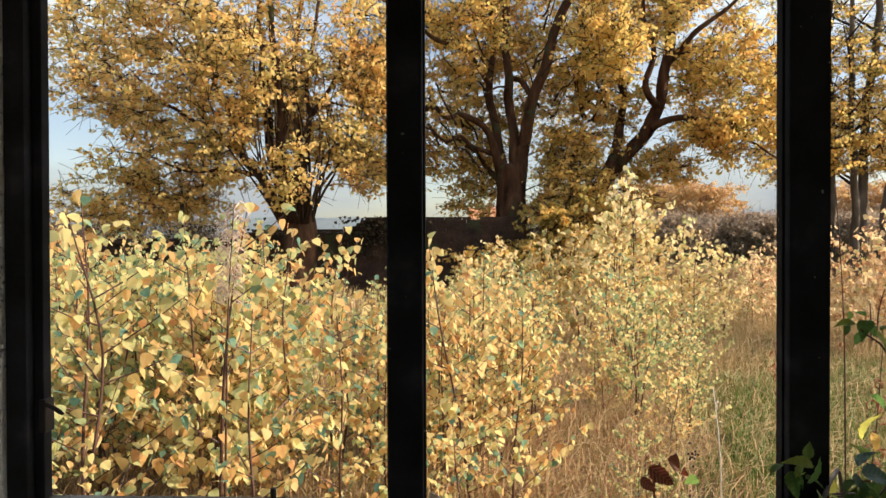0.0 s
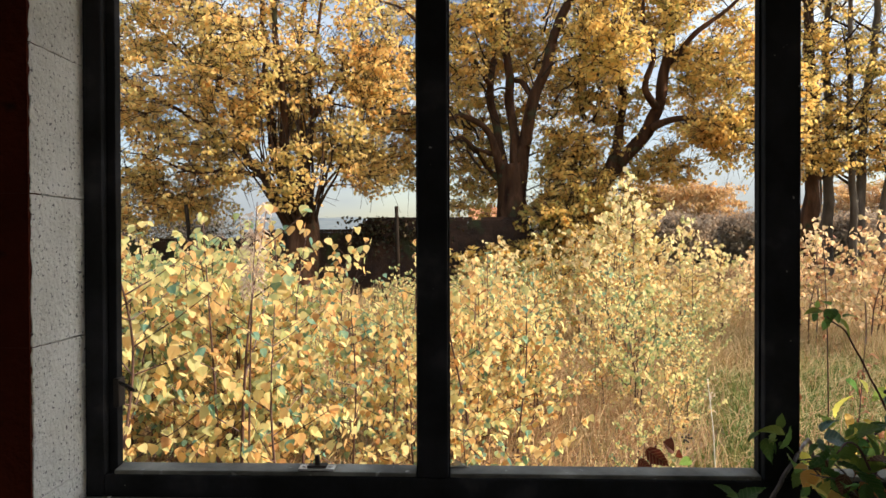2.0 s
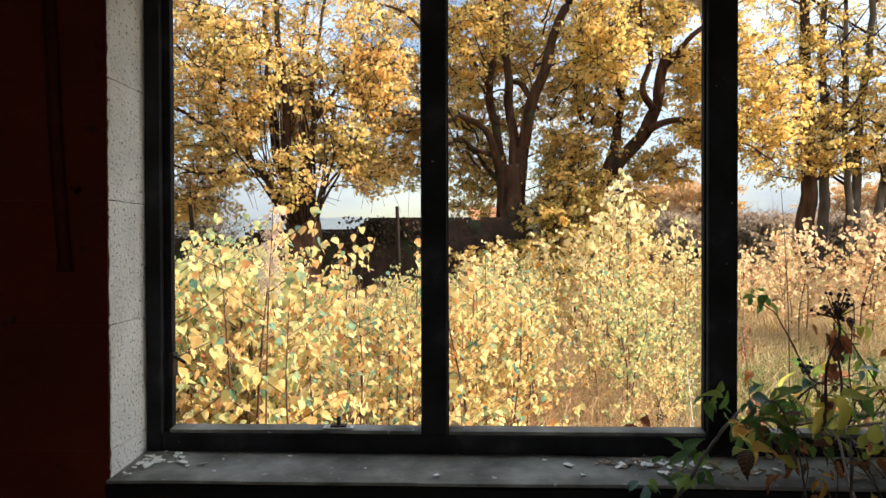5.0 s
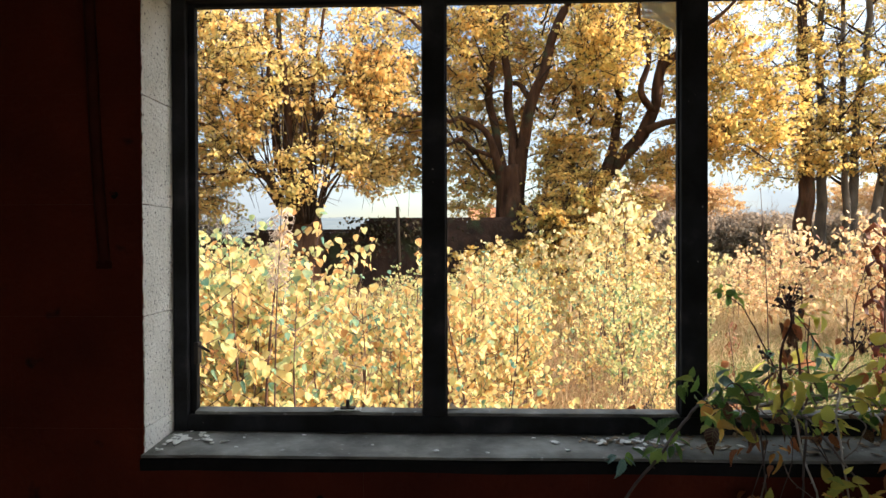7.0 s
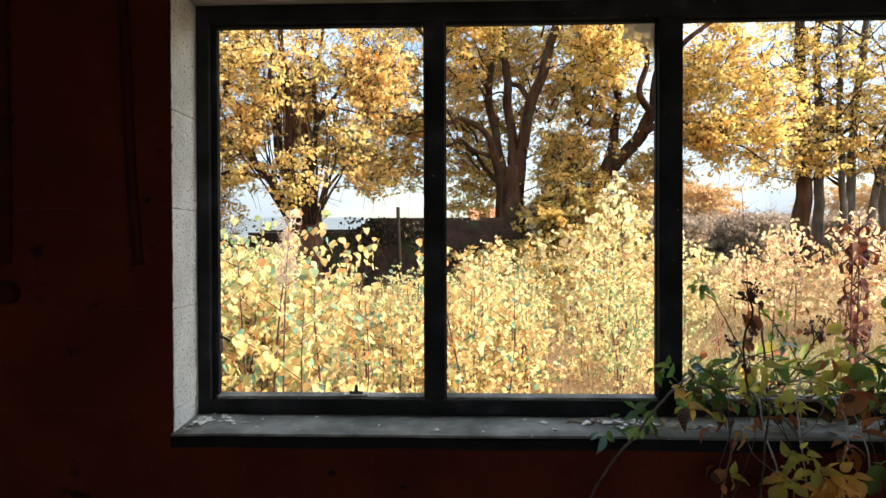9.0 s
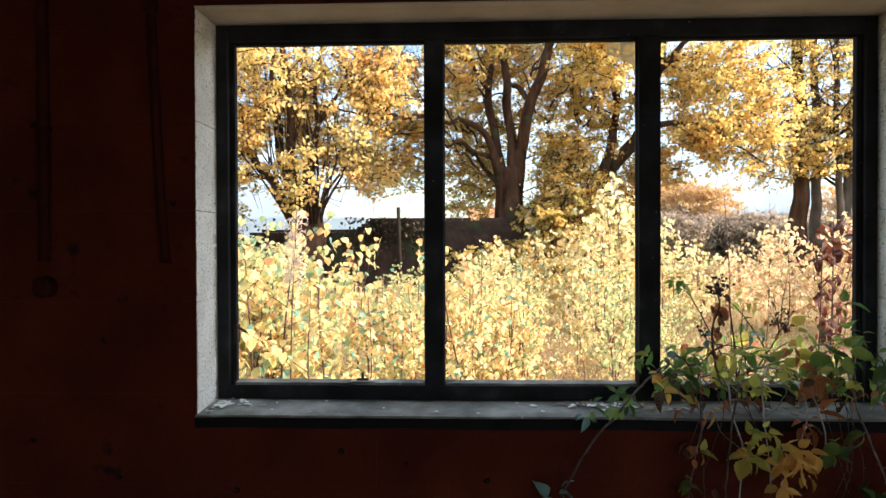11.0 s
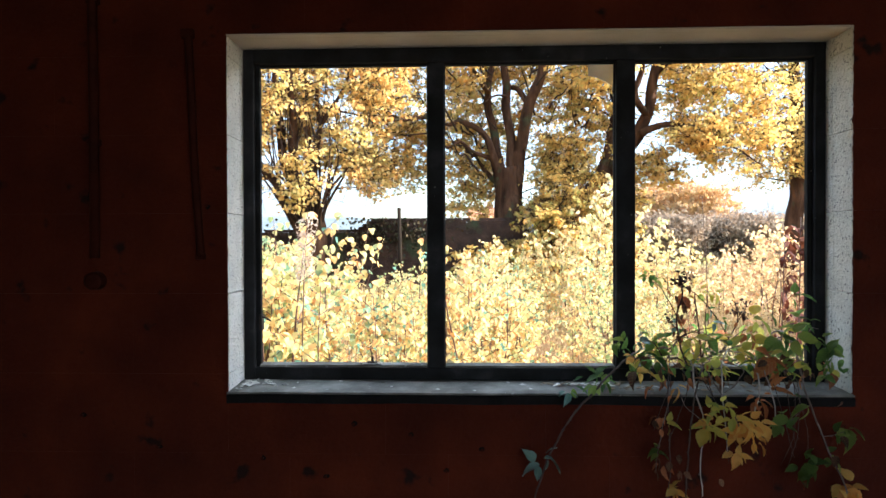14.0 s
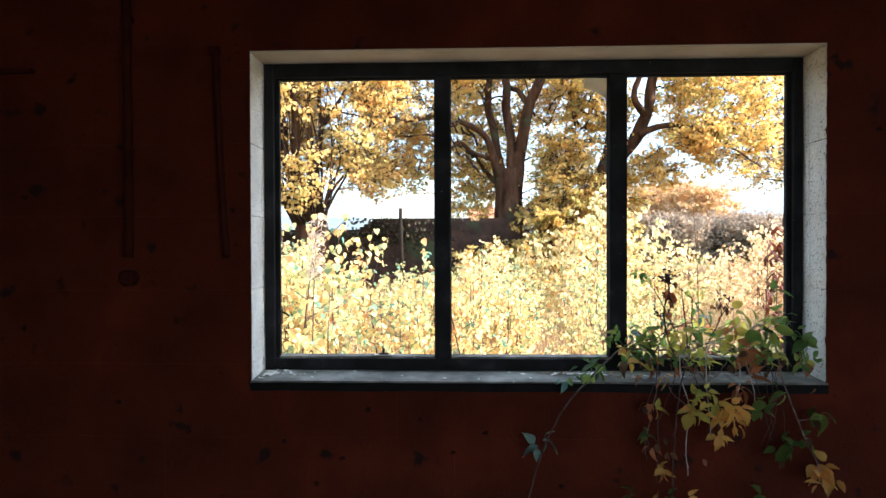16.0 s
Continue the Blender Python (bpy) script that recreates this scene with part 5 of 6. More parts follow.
cane([(1.283, 0.14, 1.115), (1.237, 0.0, 1.045), (1.221, -0.05, 0.972), (1.222, -0.06, 0.861), (1.219, -0.06, 0.734)], 0.003, 0.002, CANE_DARK)
cane([(1.224, -0.045, 1.006), (1.2, -0.06, 0.932), (1.183, -0.06, 0.818)], 0.0022, 0.0015)
cane([(1.384, 0.14, 1.092), (1.418, 0.1, 1.118), (1.469, 0.08, 1.142), (1.544, 0.08, 1.153), (1.622, 0.1, 1.178)], 0.0036, 0.0026)
cane([(1.422, 0.11, 1.114), (1.478, 0.1, 1.177), (1.544, 0.08, 1.206)], 0.0024, 0.0016)
cane([(1.323, 0.1, 1.078), (1.255, -0.04, 1.162), (1.233, -0.08, 1.239), (1.241, -0.1, 1.296), (1.232, -0.11, 1.341)], 0.0030, 0.0018, CANE_RED)
cane([(1.374, 0.12, 1.085), (1.356, 0.09, 1.148), (1.342, 0.08, 1.234), (1.339, 0.09, 1.294)], 0.0030, 0.0018, CANE_RED)
cane([(1.472, 0.12, 1.112), (1.434, 0.14, 1.195), (1.372, 0.1, 1.262), (1.287, 0.0, 1.32)], 0.0018, 0.0012, CANE_RED)
cane([(1.43, 0.13, 1.085), (1.464, 0.05, 1.077), (1.42, 0.0, 1.046), (1.383, -0.02, 1.028)], 0.0024, 0.0016)
cane([(1.301, 0.03, 1.187), (1.254, 0.0, 1.206), (1.237, 0.0, 1.233)], 0.0016, 0.001, CANE_RED)
cane([(1.44, 0.35, 0.9), (1.46, 0.2, 1.1), (1.46, 0.09, 1.2), (1.457, 0.08, 1.254)], 0.0026, 0.0015, CANE_RED)
cane([(1.36, 0.13, 1.09), (1.32, 0.16, 1.2), (1.27, 0.15, 1.29), (1.225, 0.14, 1.33)], 0.0022, 0.0012, CANE_RED)
cane([(1.40, 0.12, 1.1), (1.375, 0.1, 1.2), (1.38, 0.1, 1.285)], 0.002, 0.001, CANE_RED)
cane([(1.46, 0.1, 1.2), (1.48, 0.08, 1.24), (1.487, 0.08, 1.272)], 0.0015, 0.001, CANE_RED)
cane([(1.255, -0.04, 1.029), (1.262, -0.06, 1.0), (1.29, -0.08, 0.975), (1.327, -0.09, 0.95)], 0.0016, 0.001)
cane([(1.62, -0.07, 0.925), (1.65, -0.07, 0.93), (1.676, -0.07, 0.936)], 0.0016, 0.001)
cane([(1.596, -0.05, 1.0), (1.57, -0.06, 0.99), (1.53, -0.08, 0.968)], 0.0016, 0.001)

q = np.random.default_rng(76)
# thin side shoots and dead canes in the tangle
for k in range(34):
    x = q.uniform(1.16, 1.66)
    a = Vector((x, q.uniform(0.02, 0.15), q.uniform(1.075, 1.12)))
    if k % 2:
        b = a + Vector((q.normal(0, 0.10), q.uniform(-0.06, 0.06), q.uniform(-0.015, 0.10)))
        m = (a + b) / 2 + Vector((0, 0, q.uniform(0.0, 0.04)))
        cane([a, m, b], 0.0022, 0.001, CANE if k % 4 == 1 else CANE_RED)
    elif k % 4 == 0:
        e = Vector((x + q.normal(0, 0.05), -0.05 - q.uniform(0, 0.04), q.uniform(0.80, 0.98)))
        cane([a, Vector((x, -0.02, 1.06)), Vector(((x + e.x) / 2 + q.normal(0, 0.012), -0.06, (e.z + 1.03) / 2)), e], 0.0022, 0.0009, CANE_DARK)

for pts in ([(1.47, 0.16, 1.10), (1.43, 0.08, 1.13), (1.39, 0.02, 1.09), (1.37, -0.04, 1.03), (1.365, -0.07, 0.95), (1.37, -0.075, 0.87)],
            [(1.54, 0.16, 1.09), (1.52, 0.06, 1.115), (1.50, -0.01, 1.07), (1.505, -0.05, 1.0), (1.50, -0.07, 0.94)],
            [(1.30, 0.15, 1.09), (1.37, 0.10, 1.12), (1.45, 0.07, 1.125), (1.54, 0.07, 1.10), (1.60, 0.09, 1.085)],
            [(1.33, 0.15, 1.085), (1.315, 0.04, 1.10), (1.30, -0.03, 1.04), (1.31, -0.065, 0.96), (1.30, -0.07, 0.84), (1.305, -0.07, 0.76)]):
    cane(pts, 0.0032, 0.0016, CANE_PALE, "pale bleached cane")

SERRATE = [(0.0, 0.0), (0.06, 0.12), (0.12, 0.20), (0.2, 0.23), (0.27, 0.30), (0.36, 0.29), (0.45, 0.32), (0.54, 0.27), (0.64, 0.26), (0.72, 0.18), (0.82, 0.15), (0.9, 0.07), (1.0, 0.0)]
leaf_meshes = {}


def bramble_mesh(fold, curl, wave):
    """A toothed leaflet with a folded midrib, quilted between its veins."""
    rows, cols = len(SERRATE), (-1.0, -0.5, 0.0, 0.5, 1.0)
    verts, faces = [], []
    for i, (x, w) in enumerate(SERRATE):
        for c in cols:
            y = c * w
            z = fold * abs(y) - curl * x * x + 0.018 * math.sin(x * 26 + wave) * abs(c) + 0.03 * wave * math.sin(5 * x + 3 * c)
            verts.append((x, y, z))
    for i in range(rows - 1):
        for k in range(4):
            a = i * 5 + k
            faces.append((a, a + 5, a + 6, a + 1))
    me = bpy.data.meshes.new("leaflet")
    me.from_pydata(verts, [], faces)
    me.shade_smooth()
    return me



def bramble_leaf(x, y, z, size, turn, mat, q):
    """One leaflet centred at the place; turn: the tip's way in degrees, 0 to the right, 90 down."""
    kind = (mat.name, int(q.integers(3)))
    if kind not in leaf_meshes:
        me = bramble_mesh(0.26 + 0.16 * kind[1], 0.22 + 0.24 * kind[1], kind[1])
        me.materials.append(mat)
        leaf_meshes[kind] = me
    a = radians(turn)
    ax = Vector((math.cos(a), q.normal(-0.15, 0.25), -math.sin(a))).normalized()
    up = Vector((q.normal(0, 0.35), -0.22 + q.normal(0, 0.35), 0.9))
    ay = up.cross(ax).normalized()
    rot = Matrix((ax, ay, ax.cross(ay))).transposed()
    s = size * 0.86
    m = Matrix.LocRotScale(Vector((x, y, z)) - ax * s * 0.5 - BASE, rot.to_quaternion(), (s, s * q.uniform(0.9, 1.25), s))
    piece("leaf", leaf_meshes[kind], nearest_cane(m.to_translation()), m=m)


GREEN = [(1.143, 0.1, 1.142, 0.047, -60), (1.112, 0.1, 1.127, 0.039, 100), (1.124, 0.1, 1.158, 0.038, -150), (1.056, 0.04, 1.077, 0.052, -60), (1.03, 0.03, 1.055, 0.046, 160), (0.997, -0.02, 1.035, 0.050, 20), (1.02, -0.03, 1.03, 0.044, 120), (1.07, 0.03, 1.05, 0.04, 100),
         (1.069, -0.02, 1.039, 0.044, 60), (1.227, 0.05, 1.172, 0.061, -40), (1.259, 0.05, 1.154, 0.055, 20), (1.2, 0.06, 1.14, 0.052, 170), (1.21, 0.03, 1.12, 0.068, 10), (1.231, 0.03, 1.102, 0.06, 30),
         (1.175, 0.05, 1.133, 0.04, 90), (1.382, 0.05, 1.147, 0.061, 40), (1.312, 0.06, 1.165, 0.043, 0), (1.23, 0.14, 1.335, 0.034, 150), (1.205, 0.14, 1.34, 0.030, 190), (1.255, 0.14, 1.318, 0.032, 30), (1.454, 0.15, 1.194, 0.042, 60), (1.422, 0.15, 1.221, 0.042, 30)]
DARK = [(1.578, 0.03, 1.206, 0.069, -30), (1.53, 0.02, 1.16, 0.069, 170), (1.577, 0.0, 1.171, 0.065, 10), (1.605, -0.03, 1.179, 0.075, 5), (1.647, -0.03, 1.169, 0.044, 30), (1.671, -0.05, 1.144, 0.063, 0),
        (1.633, -0.05, 1.137, 0.069, 150), (1.513, 0.03, 1.133, 0.063, 150), (1.62, 0.05, 1.242, 0.049, -70), (1.629, 0.05, 1.294, 0.055, -20), (1.555, 0.0, 1.105, 0.062, 160), (1.598, 0.0, 1.132, 0.053, 60),
        (1.527, 0.0, 1.085, 0.056, 170), (1.647, 0.05, 1.2, 0.049, 40), (1.471, 0.05, 1.102, 0.052, 190)]
LOW = [(1.501, -0.08, 0.969, 0.056, 160), (1.535, -0.08, 0.966, 0.048, -60), (1.494, -0.08, 0.941, 0.042, 130), (1.562, -0.06, 0.998, 0.057, 170), (1.693, -0.07, 0.919, 0.062, 70), (1.676, -0.07, 0.936, 0.051, -20),
       (1.576, -0.08, 0.842, 0.062, 170), (1.603, -0.08, 0.861, 0.059, -20), (1.565, -0.08, 0.817, 0.056, 100), (1.179, -0.06, 0.881, 0.037, 180), (1.207, -0.06, 0.873, 0.034, 0), (1.179, -0.06, 0.864, 0.031, 150)]
LIME = [(1.385, 0.1, 1.29, 0.045, 10), (1.41, 0.1, 1.275, 0.040, 60), (1.32, -0.09, 0.988, 0.056, 170), (1.34, -0.09, 1.005, 0.05, -30), (1.374, -0.09, 1.012, 0.042, -10), (1.327, -0.09, 0.95, 0.05, -15), (1.297, -0.09, 0.924, 0.056, 120), (1.347, -0.09, 0.936, 0.045, 20),
        (1.397, -0.1, 0.981, 0.05, -30), (1.37, -0.1, 0.96, 0.042, 110), (1.29, 0.04, 1.126, 0.06, 150), (1.334, 0.04, 1.141, 0.076, 60), (1.441, 0.05, 1.162, 0.055, -60), (1.471, 0.05, 1.125, 0.055, 20),
        (1.367, 0.03, 1.076, 0.045, 0), (1.4, 0.02, 1.071, 0.042, 40), (1.522, 0.05, 1.218, 0.07, 10), (1.51, 0.04, 1.164, 0.064, 0), (1.598, 0.04, 1.194, 0.042, 0), (1.231, -0.07, 0.955, 0.045, 0)]
GOLD = [(1.139, 0.03, 1.105, 0.036, 120), (1.181, 0.02, 1.082, 0.062, -15), (1.39, -0.1, 0.946, 0.066, 170), (1.415, -0.11, 0.961, 0.061, 30), (1.455, -0.1, 0.936, 0.069, 60), (1.424, -0.1, 0.916, 0.050, 110),
        (1.383, -0.1, 0.866, 0.051, 95), (1.406, -0.1, 0.88, 0.040, -10), (1.255, -0.04, 1.029, 0.042, 70), (1.678, -0.08, 0.783, 0.074, 170), (1.698, -0.08, 0.77, 0.067, 60), (1.224, -0.07, 0.773, 0.046, 170), (1.252, -0.07, 0.767, 0.050, 10), (1.44, -0.1, 0.965, 0.05, 20), (1.37, -0.1, 0.925, 0.05, 140), (1.45, -0.105, 0.905, 0.045, 40), (1.41, -0.12, 0.94, 0.055, 90)]
RUST = [(1.496, 0.0, 1.093, 0.089, 150), (1.493, 0.05, 1.162, 0.058, 60), (1.377, 0.0, 1.053, 0.044, 70), (1.533, -0.03, 1.037, 0.075, 0), (1.477, -0.06, 0.991, 0.054, 60), (1.449, -0.06, 1.005, 0.046, 120),
        (1.255, -0.1, 1.282, 0.042, 60), (1.713, 0.05, 1.051, 0.049, 80), (1.253, 0.04, 1.078, 0.048, 20), (1.527, 0.0, 1.117, 0.053, -10), (1.207, -0.06, 0.819, 0.043, 90), (1.196, -0.05, 0.95, 0.037, 100)]
LOW += [(1.13, -0.07, 0.70, 0.06, 175), (1.27, -0.07, 0.69, 0.05, 20), (1.50, -0.08, 0.70, 0.055, 170), (1.66, -0.07, 0.86, 0.05, 30)]
GOLD += [(1.33, -0.08, 0.69, 0.06, 10), (1.20, -0.08, 0.685, 0.055, 170), (1.70, -0.08, 0.745, 0.07, 120), (1.655, -0.09, 0.755, 0.06, 200), (1.30, -0.09, 0.965, 0.05, 190)]
TEAL = [(0.909, -0.08, 0.861, 0.058, 10), (0.846, -0.08, 0.839, 0.062, 165), (0.953, -0.04, 1.01, 0.046, 95), (1.187, 0.04, 1.162, 0.045, 0), (1.418, 0.1, 1.205, 0.047, 0), (1.282, 0.06, 1.195, 0.037, 30)]
q = np.random.default_rng(77)
for rows, mat in ((GREEN, BRAMBLE_GREEN), (DARK, BRAMBLE_GREEN), (LOW, BRAMBLE_GREEN), (LIME, BRAMBLE_LIME), (GOLD, BRAMBLE_GOLD), (RUST, BRAMBLE_RUST), (TEAL, BRAMBLE_TEAL)):
    for row in rows:
        x, y, z, size, turn = row
        bramble_leaf(*row, mat, q)
        for side in (-1, 1):
            a = radians(turn + side * q.uniform(55, 80))
            b = radians(turn)
            ox, oz = -0.42 * math.cos(b) + 0.42 * math.cos(a), 0.42 * math.sin(b) - 0.42 * math.sin(a)
            bramble_leaf(x + ox * size, y + q.normal(0.01, 0.012), z + oz * size, size * q.uniform(0.55, 0.75), turn + side * 65, mat, q)
# smaller leaves along the canes
LEAFY = (BRAMBLE_GREEN, BRAMBLE_GREEN, BRAMBLE_LIME, BRAMBLE_WITHERED, BRAMBLE_LIME, BRAMBLE_GREEN)
for k in range(105):
    x = q.uniform(1.12, 1.72)
    bramble_leaf(x, q.uniform(-0.03, 0.15), 1.065 + min(abs(q.normal(0, 0.05)), 0.05 if x < 1.2 else 0.10), q.uniform(0.022, 0.052), q.uniform(-180, 180), LEAFY[int(q.integers(6))], q)
# withered leaves hanging in the tangle
for k in range(75):
    x = (1.20, 1.25, 1.31, 1.40, 1.46, 1.52, 1.58, 1.64)[int(q.integers(8))] + q.normal(0, 0.02)
    if k % 4:
        y, z = q.uniform(-0.04, 0.12), q.uniform(1.03, 1.12)
    else:
        y, z = q.uniform(-0.11, -0.05), q.uniform(0.80, 1.03)
    bramble_leaf(x, y, z, q.uniform(0.018, 0.038), q.uniform(30, 150), (BRAMBLE_RUST, BRAMBLE_WITHERED, BRAMBLE_WITHERED)[int(q.integers(3))], q)
# withered scraps hanging along the fruiting stalks
for k in range(26):
    cx, cy, cz = ((1.238, -0.09, 1.30), (1.245, -0.07, 1.25), (1.25, -0.05, 1.19), (1.46, 0.085, 1.23))[k % 4]
    bramble_leaf(cx + q.normal(0, 0.014), cy + q.normal(0, 0.01), cz + q.normal(0, 0.02), q.uniform(0.014, 0.028), q.uniform(40, 140), (BRAMBLE_WITHERED, BRAMBLE_RUST, BRAMBLE_WITHERED)[k % 3], q)
# leaves crowding the opening just outside
for k in range(70):
    x, y = q.uniform(1.36, 2.0), q.uniform(0.22, 0.60)
    z = 0.92 + q.uniform(0.0, 0.22) * (1.0 - 0.3 * (y - 0.2)) + 0.05 * math.sin(9 * x)
    bramble_leaf(x, y, z, q.uniform(0.035, 0.065), q.uniform(-180, 180), (BRAMBLE_LIME, BRAMBLE_GREEN, BRAMBLE_LIME, BRAMBLE_RUST, BRAMBLE_GOLD)[int(q.integers(5))], q)


def berry_mesh():
    bm = bmesh.new()
    bmesh.ops.create_icosphere(bm, subdivisions=1, radius=0.0034)
    for k, v in enumerate(bm.verts):
        v.co *= 1.0 + (0.10 if k % 2 else -0.06)
    me = bpy.data.meshes.new("berry")
    bm.to_mesh(me)
    bm.free()
    me.materials.append(BERRY)
    me.shade_smooth()
    return me


BERRY_MESH = berry_mesh()
for (cx, cy, cz), count, spread in (((1.232, -0.11, 1.345), 40, 0.016), ((1.237, 0.0, 1.236), 6, 0.008), ((1.457, 0.08, 1.254), 10, 0.012), ((1.487, 0.08, 1.272), 6, 0.009), ((1.477, 0.08, 1.234), 9, 0.012)):
    for k in range(count):
        c = Vector((cx + q.normal(0, spread), cy + q.normal(0, spread), cz + q.normal(0, spread * 0.7)))
        piece("berry", BERRY_MESH, nearest_cane(c - BASE), "shrivelled black berry", Matrix.Translation(c - BASE) @ Matrix.Scale(q.uniform(0.7, 1.15), 4))
        g = Geo()
        root = Vector((cx, cy, cz - 0.02))
        g.tube([root - BASE, (root + c) / 2 - BASE, c - BASE], [0.0009, 0.0008, 0.0006], 4)
        piece("berry_stalk", g.mesh("berry_stalk", CANE_RED), nearest_cane(c - BASE))

# a second sprig outside, with a dark red leaf
sprig = thing("bramble_sprig", "small bramble sprig with dark red leaf outside the window", "bramble", at=(1.19, 0.96, 0.48))
g = Geo()
g.tube(spline([(0, 0, -0.50), (0.02, 0.03, -0.1), (-0.01, 0.02, 0.30), (0.0, 0.0, 0.38)], 5), [0.0035] * 15 + [0.002], 6)
piece("cane", g.mesh("cane", CANE_RED, True), sprig)
for dx, dz, s, mat in ((-0.03, 0.37, 0.075, BRAMBLE_MAROON), (0.02, 0.39, 0.07, BRAMBLE_MAROON), (-0.05, 0.34, 0.05, BRAMBLE_MAROON), (0.10, 0.34, 0.045, BRAMBLE_GREEN), (0.07, 0.36, 0.04, BRAMBLE_MAROON)):
    tv, tf = leaf_template(SERRATE, 0.35, 0.3)
    me = bpy.data.meshes.new("leaflet")
    me.from_pydata(tv.tolist(), [], tf)
    me.materials.append(mat)
    piece("leaf", me, sprig, m=Matrix.LocRotScale(Vector((dx, 0, dz)), Euler((1.2, 0.5, dx * 20)), (s, s, s)))
for k in range(14):
    piece("berry", BERRY_MESH, sprig, "shrivelled black berry", Matrix.Translation((0.08 + q.normal(0, 0.014), q.normal(0, 0.01), 0.40 + q.normal(0, 0.016))))

# dry twigs lying along the sill behind the bramble
for k in range(16):
    x = q.uniform(1.24, 1.60)
    tw = thing("dry_twig", "thin dry grey twig lying on the window rail", "twig", group="twigs on the sill")
    g = Geo()
    a = q.normal(0, 0.5)
    z = 1.076 + 0.004 * (k % 4)
    y = q.uniform(0.142, 0.175)
    ln = q.uniform(0.04, 0.10)
    g.tube(spline([(x - ln * math.cos(a), y - 0.1 * ln * math.sin(a), z), (x, y, z + 0.012 * q.uniform(0, 1)), (x + ln * math.cos(a), y + 0.1 * ln * math.sin(a), z + 0.01)], 4), [0.0016] * 8 + [0.0008], 5)
    piece("twig", g.mesh("twig", CANE, True), tw)

# ---- paint flakes and grit on the sill ----
def flake(x, y, size, label="white paint flake lying on the sill", mat=FLAKE):
    n = int(q.integers(5, 8))
    geo = Geo()
    ring = [(size * q.uniform(0.55, 1.0) * math.cos(6.283 * i / n), 0.6 * size * q.uniform(0.55, 1.0) * math.sin(6.283 * i / n)) for i in range(n)]
    lift = [q.uniform(0.0, 0.25) * size for _ in range(n)]
    geo.add([(a, b, lift[i]) for i, (a, b) in enumerate(ring)] + [(a, b, lift[i] + 0.0012) for i, (a, b) in enumerate(ring)],
            [tuple(range(n - 1, -1, -1)), tuple(range(n, 2 * n))] + [(i, (i + 1) % n, (i + 1) % n + n, i + n) for i in range(n)])
    ob = new("paint_flake", geo.mesh("paint_flake", mat))
    ob.location = (x, y, Z0 + 0.035 * max(0, y) + 0.0015)
    ob.rotation_euler = (q.normal(0, 0.12), q.normal(0, 0.12), q.uniform(0, 6.28))
    return tagged(ob, label, "paint flake", "paint flakes on the sill")


CRUMB = surface("brown_leaf_crumb", [(0.3, (0.15, 0.10, 0.065)), (0.7, (0.36, 0.27, 0.18))], 40.0, 5, (0.7, 0.95), 0.3, 200, 0.001)
for k in range(34):
    flake(0.018 + abs(q.normal(0, 0.055)), 0.075 + q.normal(0, 0.028), q.uniform(0.004, 0.017))
for k in range(60):
    if k % 5 < 3:
        flake(1.0 + q.normal(0, 0.07), 0.085 + q.normal(0, 0.02), q.uniform(0.004, 0.012), "brown dry leaf crumb lying on the sill", CRUMB)
    else:
        flake(1.0 + q.normal(0, 0.065), 0.085 + q.normal(0, 0.018), q.uniform(0.005, 0.016))
for x, y, s in ((0.593, 0.02, 0.010), (0.30, 0.11, 0.008), (0.18, 0.03, 0.006), (0.46, 0.05, 0.005), (0.80, 0.10, 0.006), (0.86, 0.03, 0.010), (1.18, 0.05, 0.016), (1.22, 0.06, 0.014), (1.33, 0.05, 0.014), (1.42, 0.06, 0.013), (0.70, 0.012, 0.005), (1.55, 0.06, 0.010)):
    flake(x, y, s)

for k in range(70):
    flake(q.uniform(1.06, 1.66), q.uniform(0.01, 0.13), q.uniform(0.004, 0.016), "brown dry leaf crumb lying on the sill", CRUMB)

# ---- fittings on the red wall ----
conduit = thing("conduit", "old electrical conduit painted a dark red", "conduit")
g = Geo()
g.tube([(-0.377, -0.0135, 1.40), (-0.377, -0.0135, 1.8), (-0.380, -0.0135, 2.3), (-0.380, -0.0135, 2.71)], [0.0135] * 4, 10)
piece("pipe", g.mesh("pipe", DARKRED, True), conduit)
for z in (1.72, 2.12, 2.5):
    part("clip", bevelled((-0.396, -0.020, z), (-0.362, 0.001, z + 0.018), 0.003), DARKRED, conduit)
g = Geo()
g.tube([(-0.377, 0.002, 1.335), (-0.377, -0.028, 1.335), (-0.377, -0.034, 1.335)], [0.027, 0.025, 0.019], 18)
piece("junction_box", g.mesh("junction_box", DARKRED), conduit, "round dark red junction box")
rod = thing("hanging_rod", "dark red iron rod hanging beside the window", "rod")
g = Geo()
g.tube(spline([(-0.105, -0.010, 2.03), (-0.098, -0.008, 1.85), (-0.088, -0.009, 1.62), (-0.074, -0.008, 1.405)], 4), [0.011] * 13, 8)
piece("bar", g.mesh("bar", DARKRED, True), rod)
part("top_bracket", bevelled((-0.125, -0.018, 2.02), (-0.090, 0.001, 2.045), 0.003), DARKRED, rod)
part("foot_bracket", bevelled((-0.088, -0.016, 1.395), (-0.062, 0.001, 1.412), 0.003), DARKRED, rod)
br = thing("wall_bracket", "dark red iron shelf bracket on the wall", "bracket")
part("arm", bevelled((-0.90, -0.022, 1.970), (-0.676, 0.001, 1.984), 0.003), DARKRED, br)
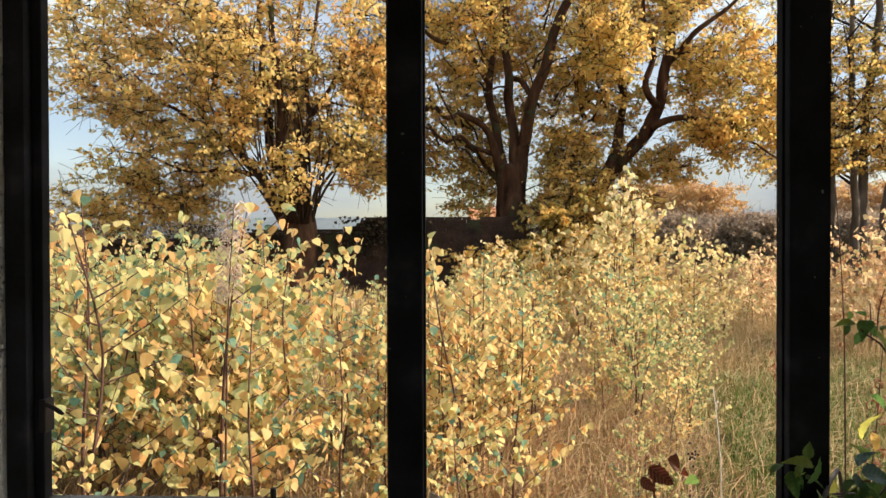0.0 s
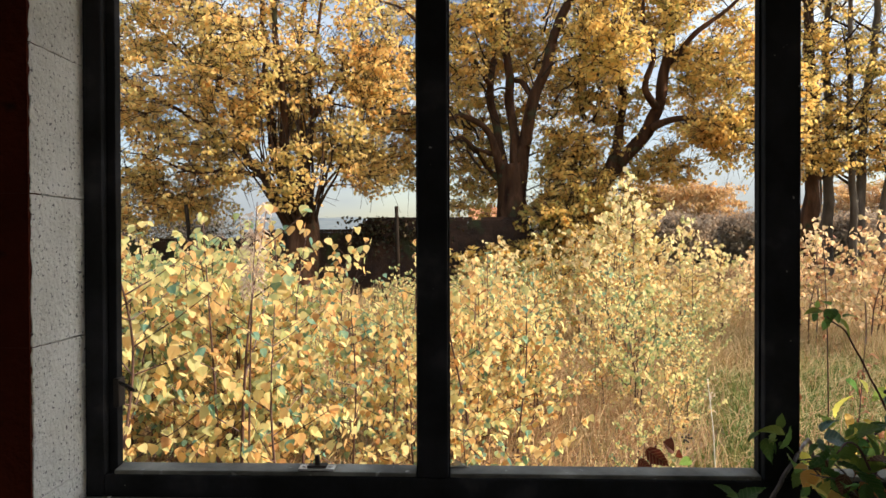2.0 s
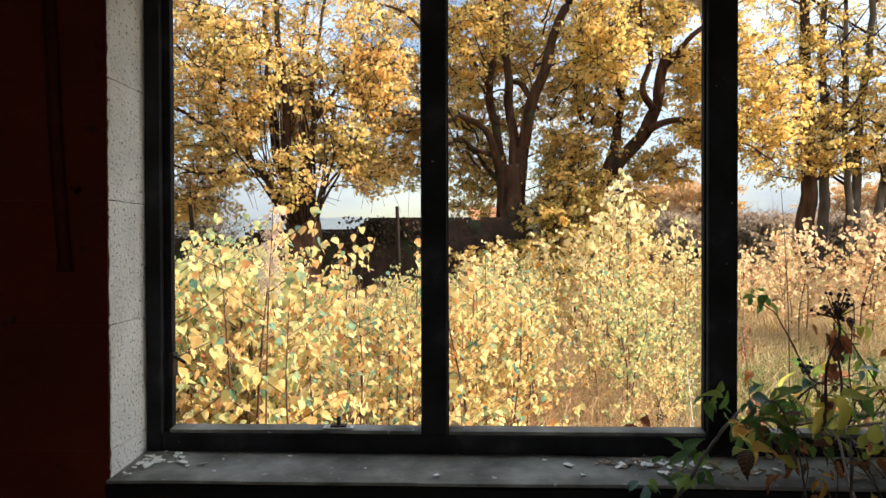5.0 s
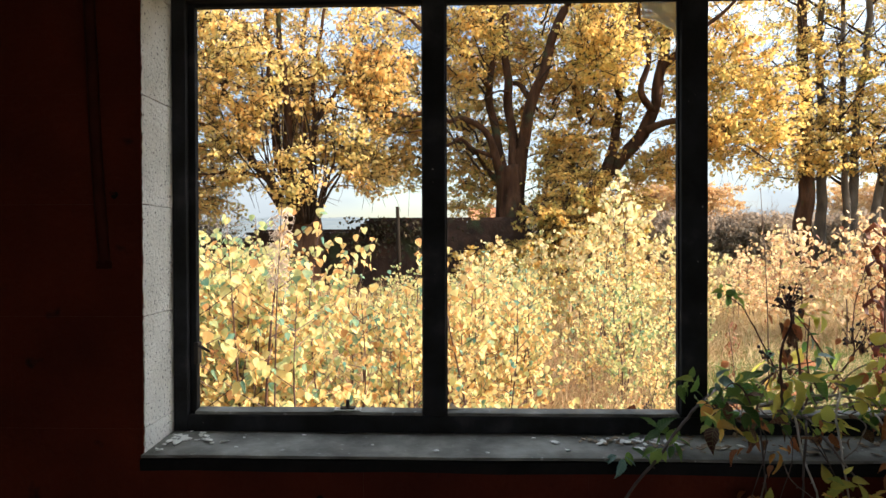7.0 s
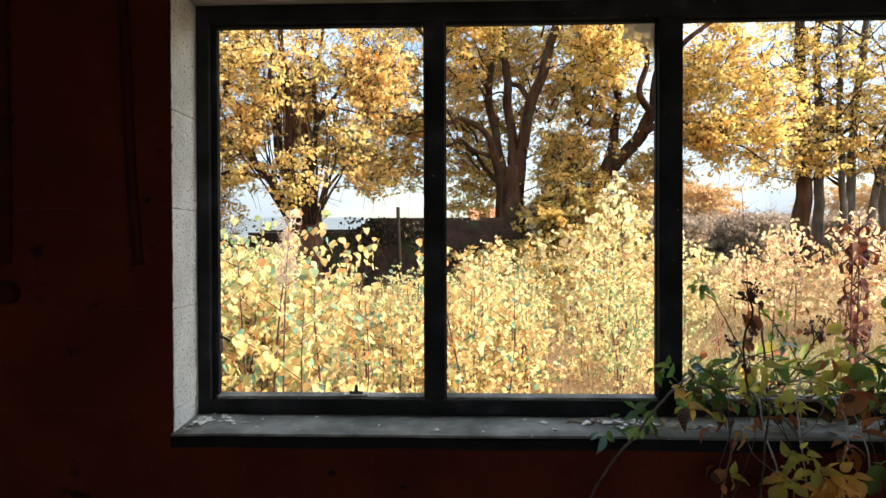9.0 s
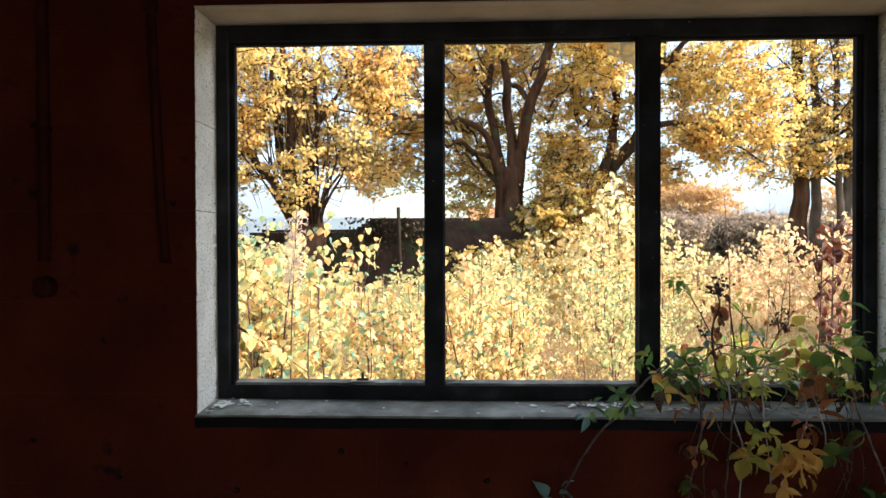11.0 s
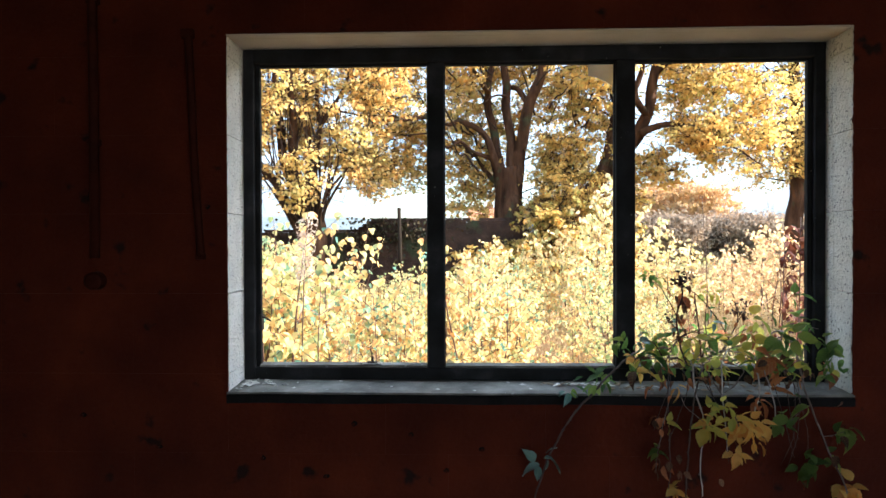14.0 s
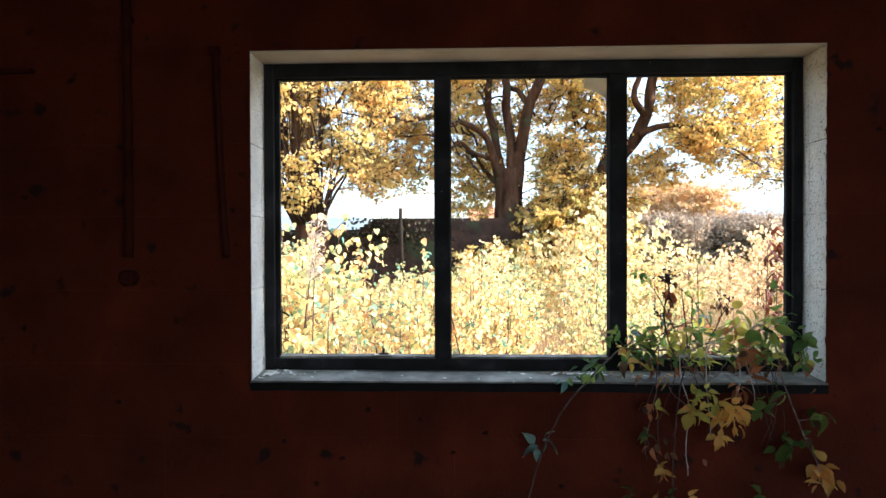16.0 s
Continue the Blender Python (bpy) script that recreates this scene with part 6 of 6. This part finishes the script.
for x, z in ((-0.71, 1.585), (-0.055, 1.545), (1.888, 1.775), (-0.72, 1.18), (0.10, 0.83), (0.28, 0.78), (0.72, 0.86), (0.62, 0.80), (0.36, 0.93), (0.52, 0.90), (0.20, 0.70), (0.95, 0.70), (-0.20, 0.86), (-0.42, 0.95), (1.93, 1.02), (1.97, 1.05)):
    nail = thing("wall_nail", "rusty nail in a chipped hole in the red wall", "nail", group="nails in the wall")
    g = Geo()
    g.tube([(x, 0.004, z), (x, -0.014, z + 0.002), (x, -0.016, z + 0.002)], [0.002, 0.002, 0.0045], 7)
    piece("shank", g.mesh("shank", DARKRED), nail)
    g = Geo()
    n = 7
    g.add([(x + 0.012 * q.uniform(0.5, 1) * math.cos(6.283 * i / n), -0.0015, z + 0.010 * q.uniform(0.5, 1) * math.sin(6.283 * i / n)) for i in range(n)] + [(x, -0.004, z)], [(i, (i + 1) % n, n) for i in range(n)])
    piece("chipped_patch", g.mesh("chipped_patch", CHIP), nail)

# ---- blocks of the reveals and of the red wall ----
def jamb_block(lo, hi, parent):
    bm = bevelled(lo, hi, 0.002, 0.0, 20)
    for v in bm.verts:
        if v.co.y < 0.02:                       # chipped arris
            v.co.y += 0.010 * max(0.0, noise.noise(v.co * 38) - 0.12) + 0.004 * noise.noise(Vector((v.co.x, 0, v.co.z * 90)))
        v.co += Vector(noise.noise_vector(v.co * 7)) * 0.0014 + Vector(noise.noise_vector(v.co * 55)) * 0.0009
    me = bpy.data.meshes.new("block")
    bm.to_mesh(me)
    bm.free()
    me.materials.append(WHITE)
    return piece("block", me, parent)


for name, side in (("reveal_west", 0), ("reveal_east", 1)):
    reveal = tagged(new(name), "white painted rough concrete block window reveal", "window reveal", kind="structure")
    zs = [Z0 - 0.03] + [z for z in COURSES if Z0 < z < Z1 - 0.02] + [Z1]
    xa, xb = (-0.022, 0.0) if side == 0 else (W, W + 0.022)
    for i in range(len(zs) - 1):
        cut = 0.098 + 0.006 * math.sin(i * 2.1)
        jamb_block((xa, 0.004, zs[i] + 0.0006), (xb, cut - 0.0005, zs[i + 1] - 0.0006), reveal)
        jamb_block((xa, cut + 0.0005, zs[i] + 0.0006), (xb - (0.001 if side == 0 else -0.001), 0.178, zs[i + 1] - 0.0006), reveal)

block_shapes = {}


def face_block(xa, xb, za, zb):
    key = (round(xb - xa, 3), round(zb - za, 3))
    if key not in block_shapes:
        bm = bevelled((0, 0, 0), (xb - xa - 0.0003, 0.03, zb - za - 0.0003), 0.0007)
        me = bpy.data.meshes.new("block")
        bm.to_mesh(me)
        bm.free()
        me.materials.append(RED)
        block_shapes[key] = me
    piece("block", block_shapes[key], wall, m=Matrix.Translation((xa + 0.00015, 0.0003 * math.sin(xa * 37 + za * 51), za + 0.00015)))


levels = [0.0] + COURSES + [ROOM[3]]
for c in range(len(levels) - 1):
    za, zb = levels[c], levels[c + 1]
    spans = [(ROOM[0], ROOM[1], za, zb)]
    if zb > Z0 - 0.033 and za < Z1:
        spans = [(ROOM[0], -0.0015, za, zb), (W + 0.0015, ROOM[1], za, zb)]
        if za < Z0 - 0.1:
            spans.append((-0.0015, W + 0.0015, za, Z0 - 0.033))
        if zb > Z1 + 0.1:
            spans.append((-0.0015, W + 0.0015, Z1 + 0.0045, zb))
    for sa, sb, bottom, top in spans:
        x = sa
        step = 0.225 if c % 2 else 0.45
        while x < sb - 0.02:
            e = min(x + step, sb)
            if sb - e < 0.06:
                e = sb
            face_block(x, e, bottom, top)
            x, step = e, 0.45
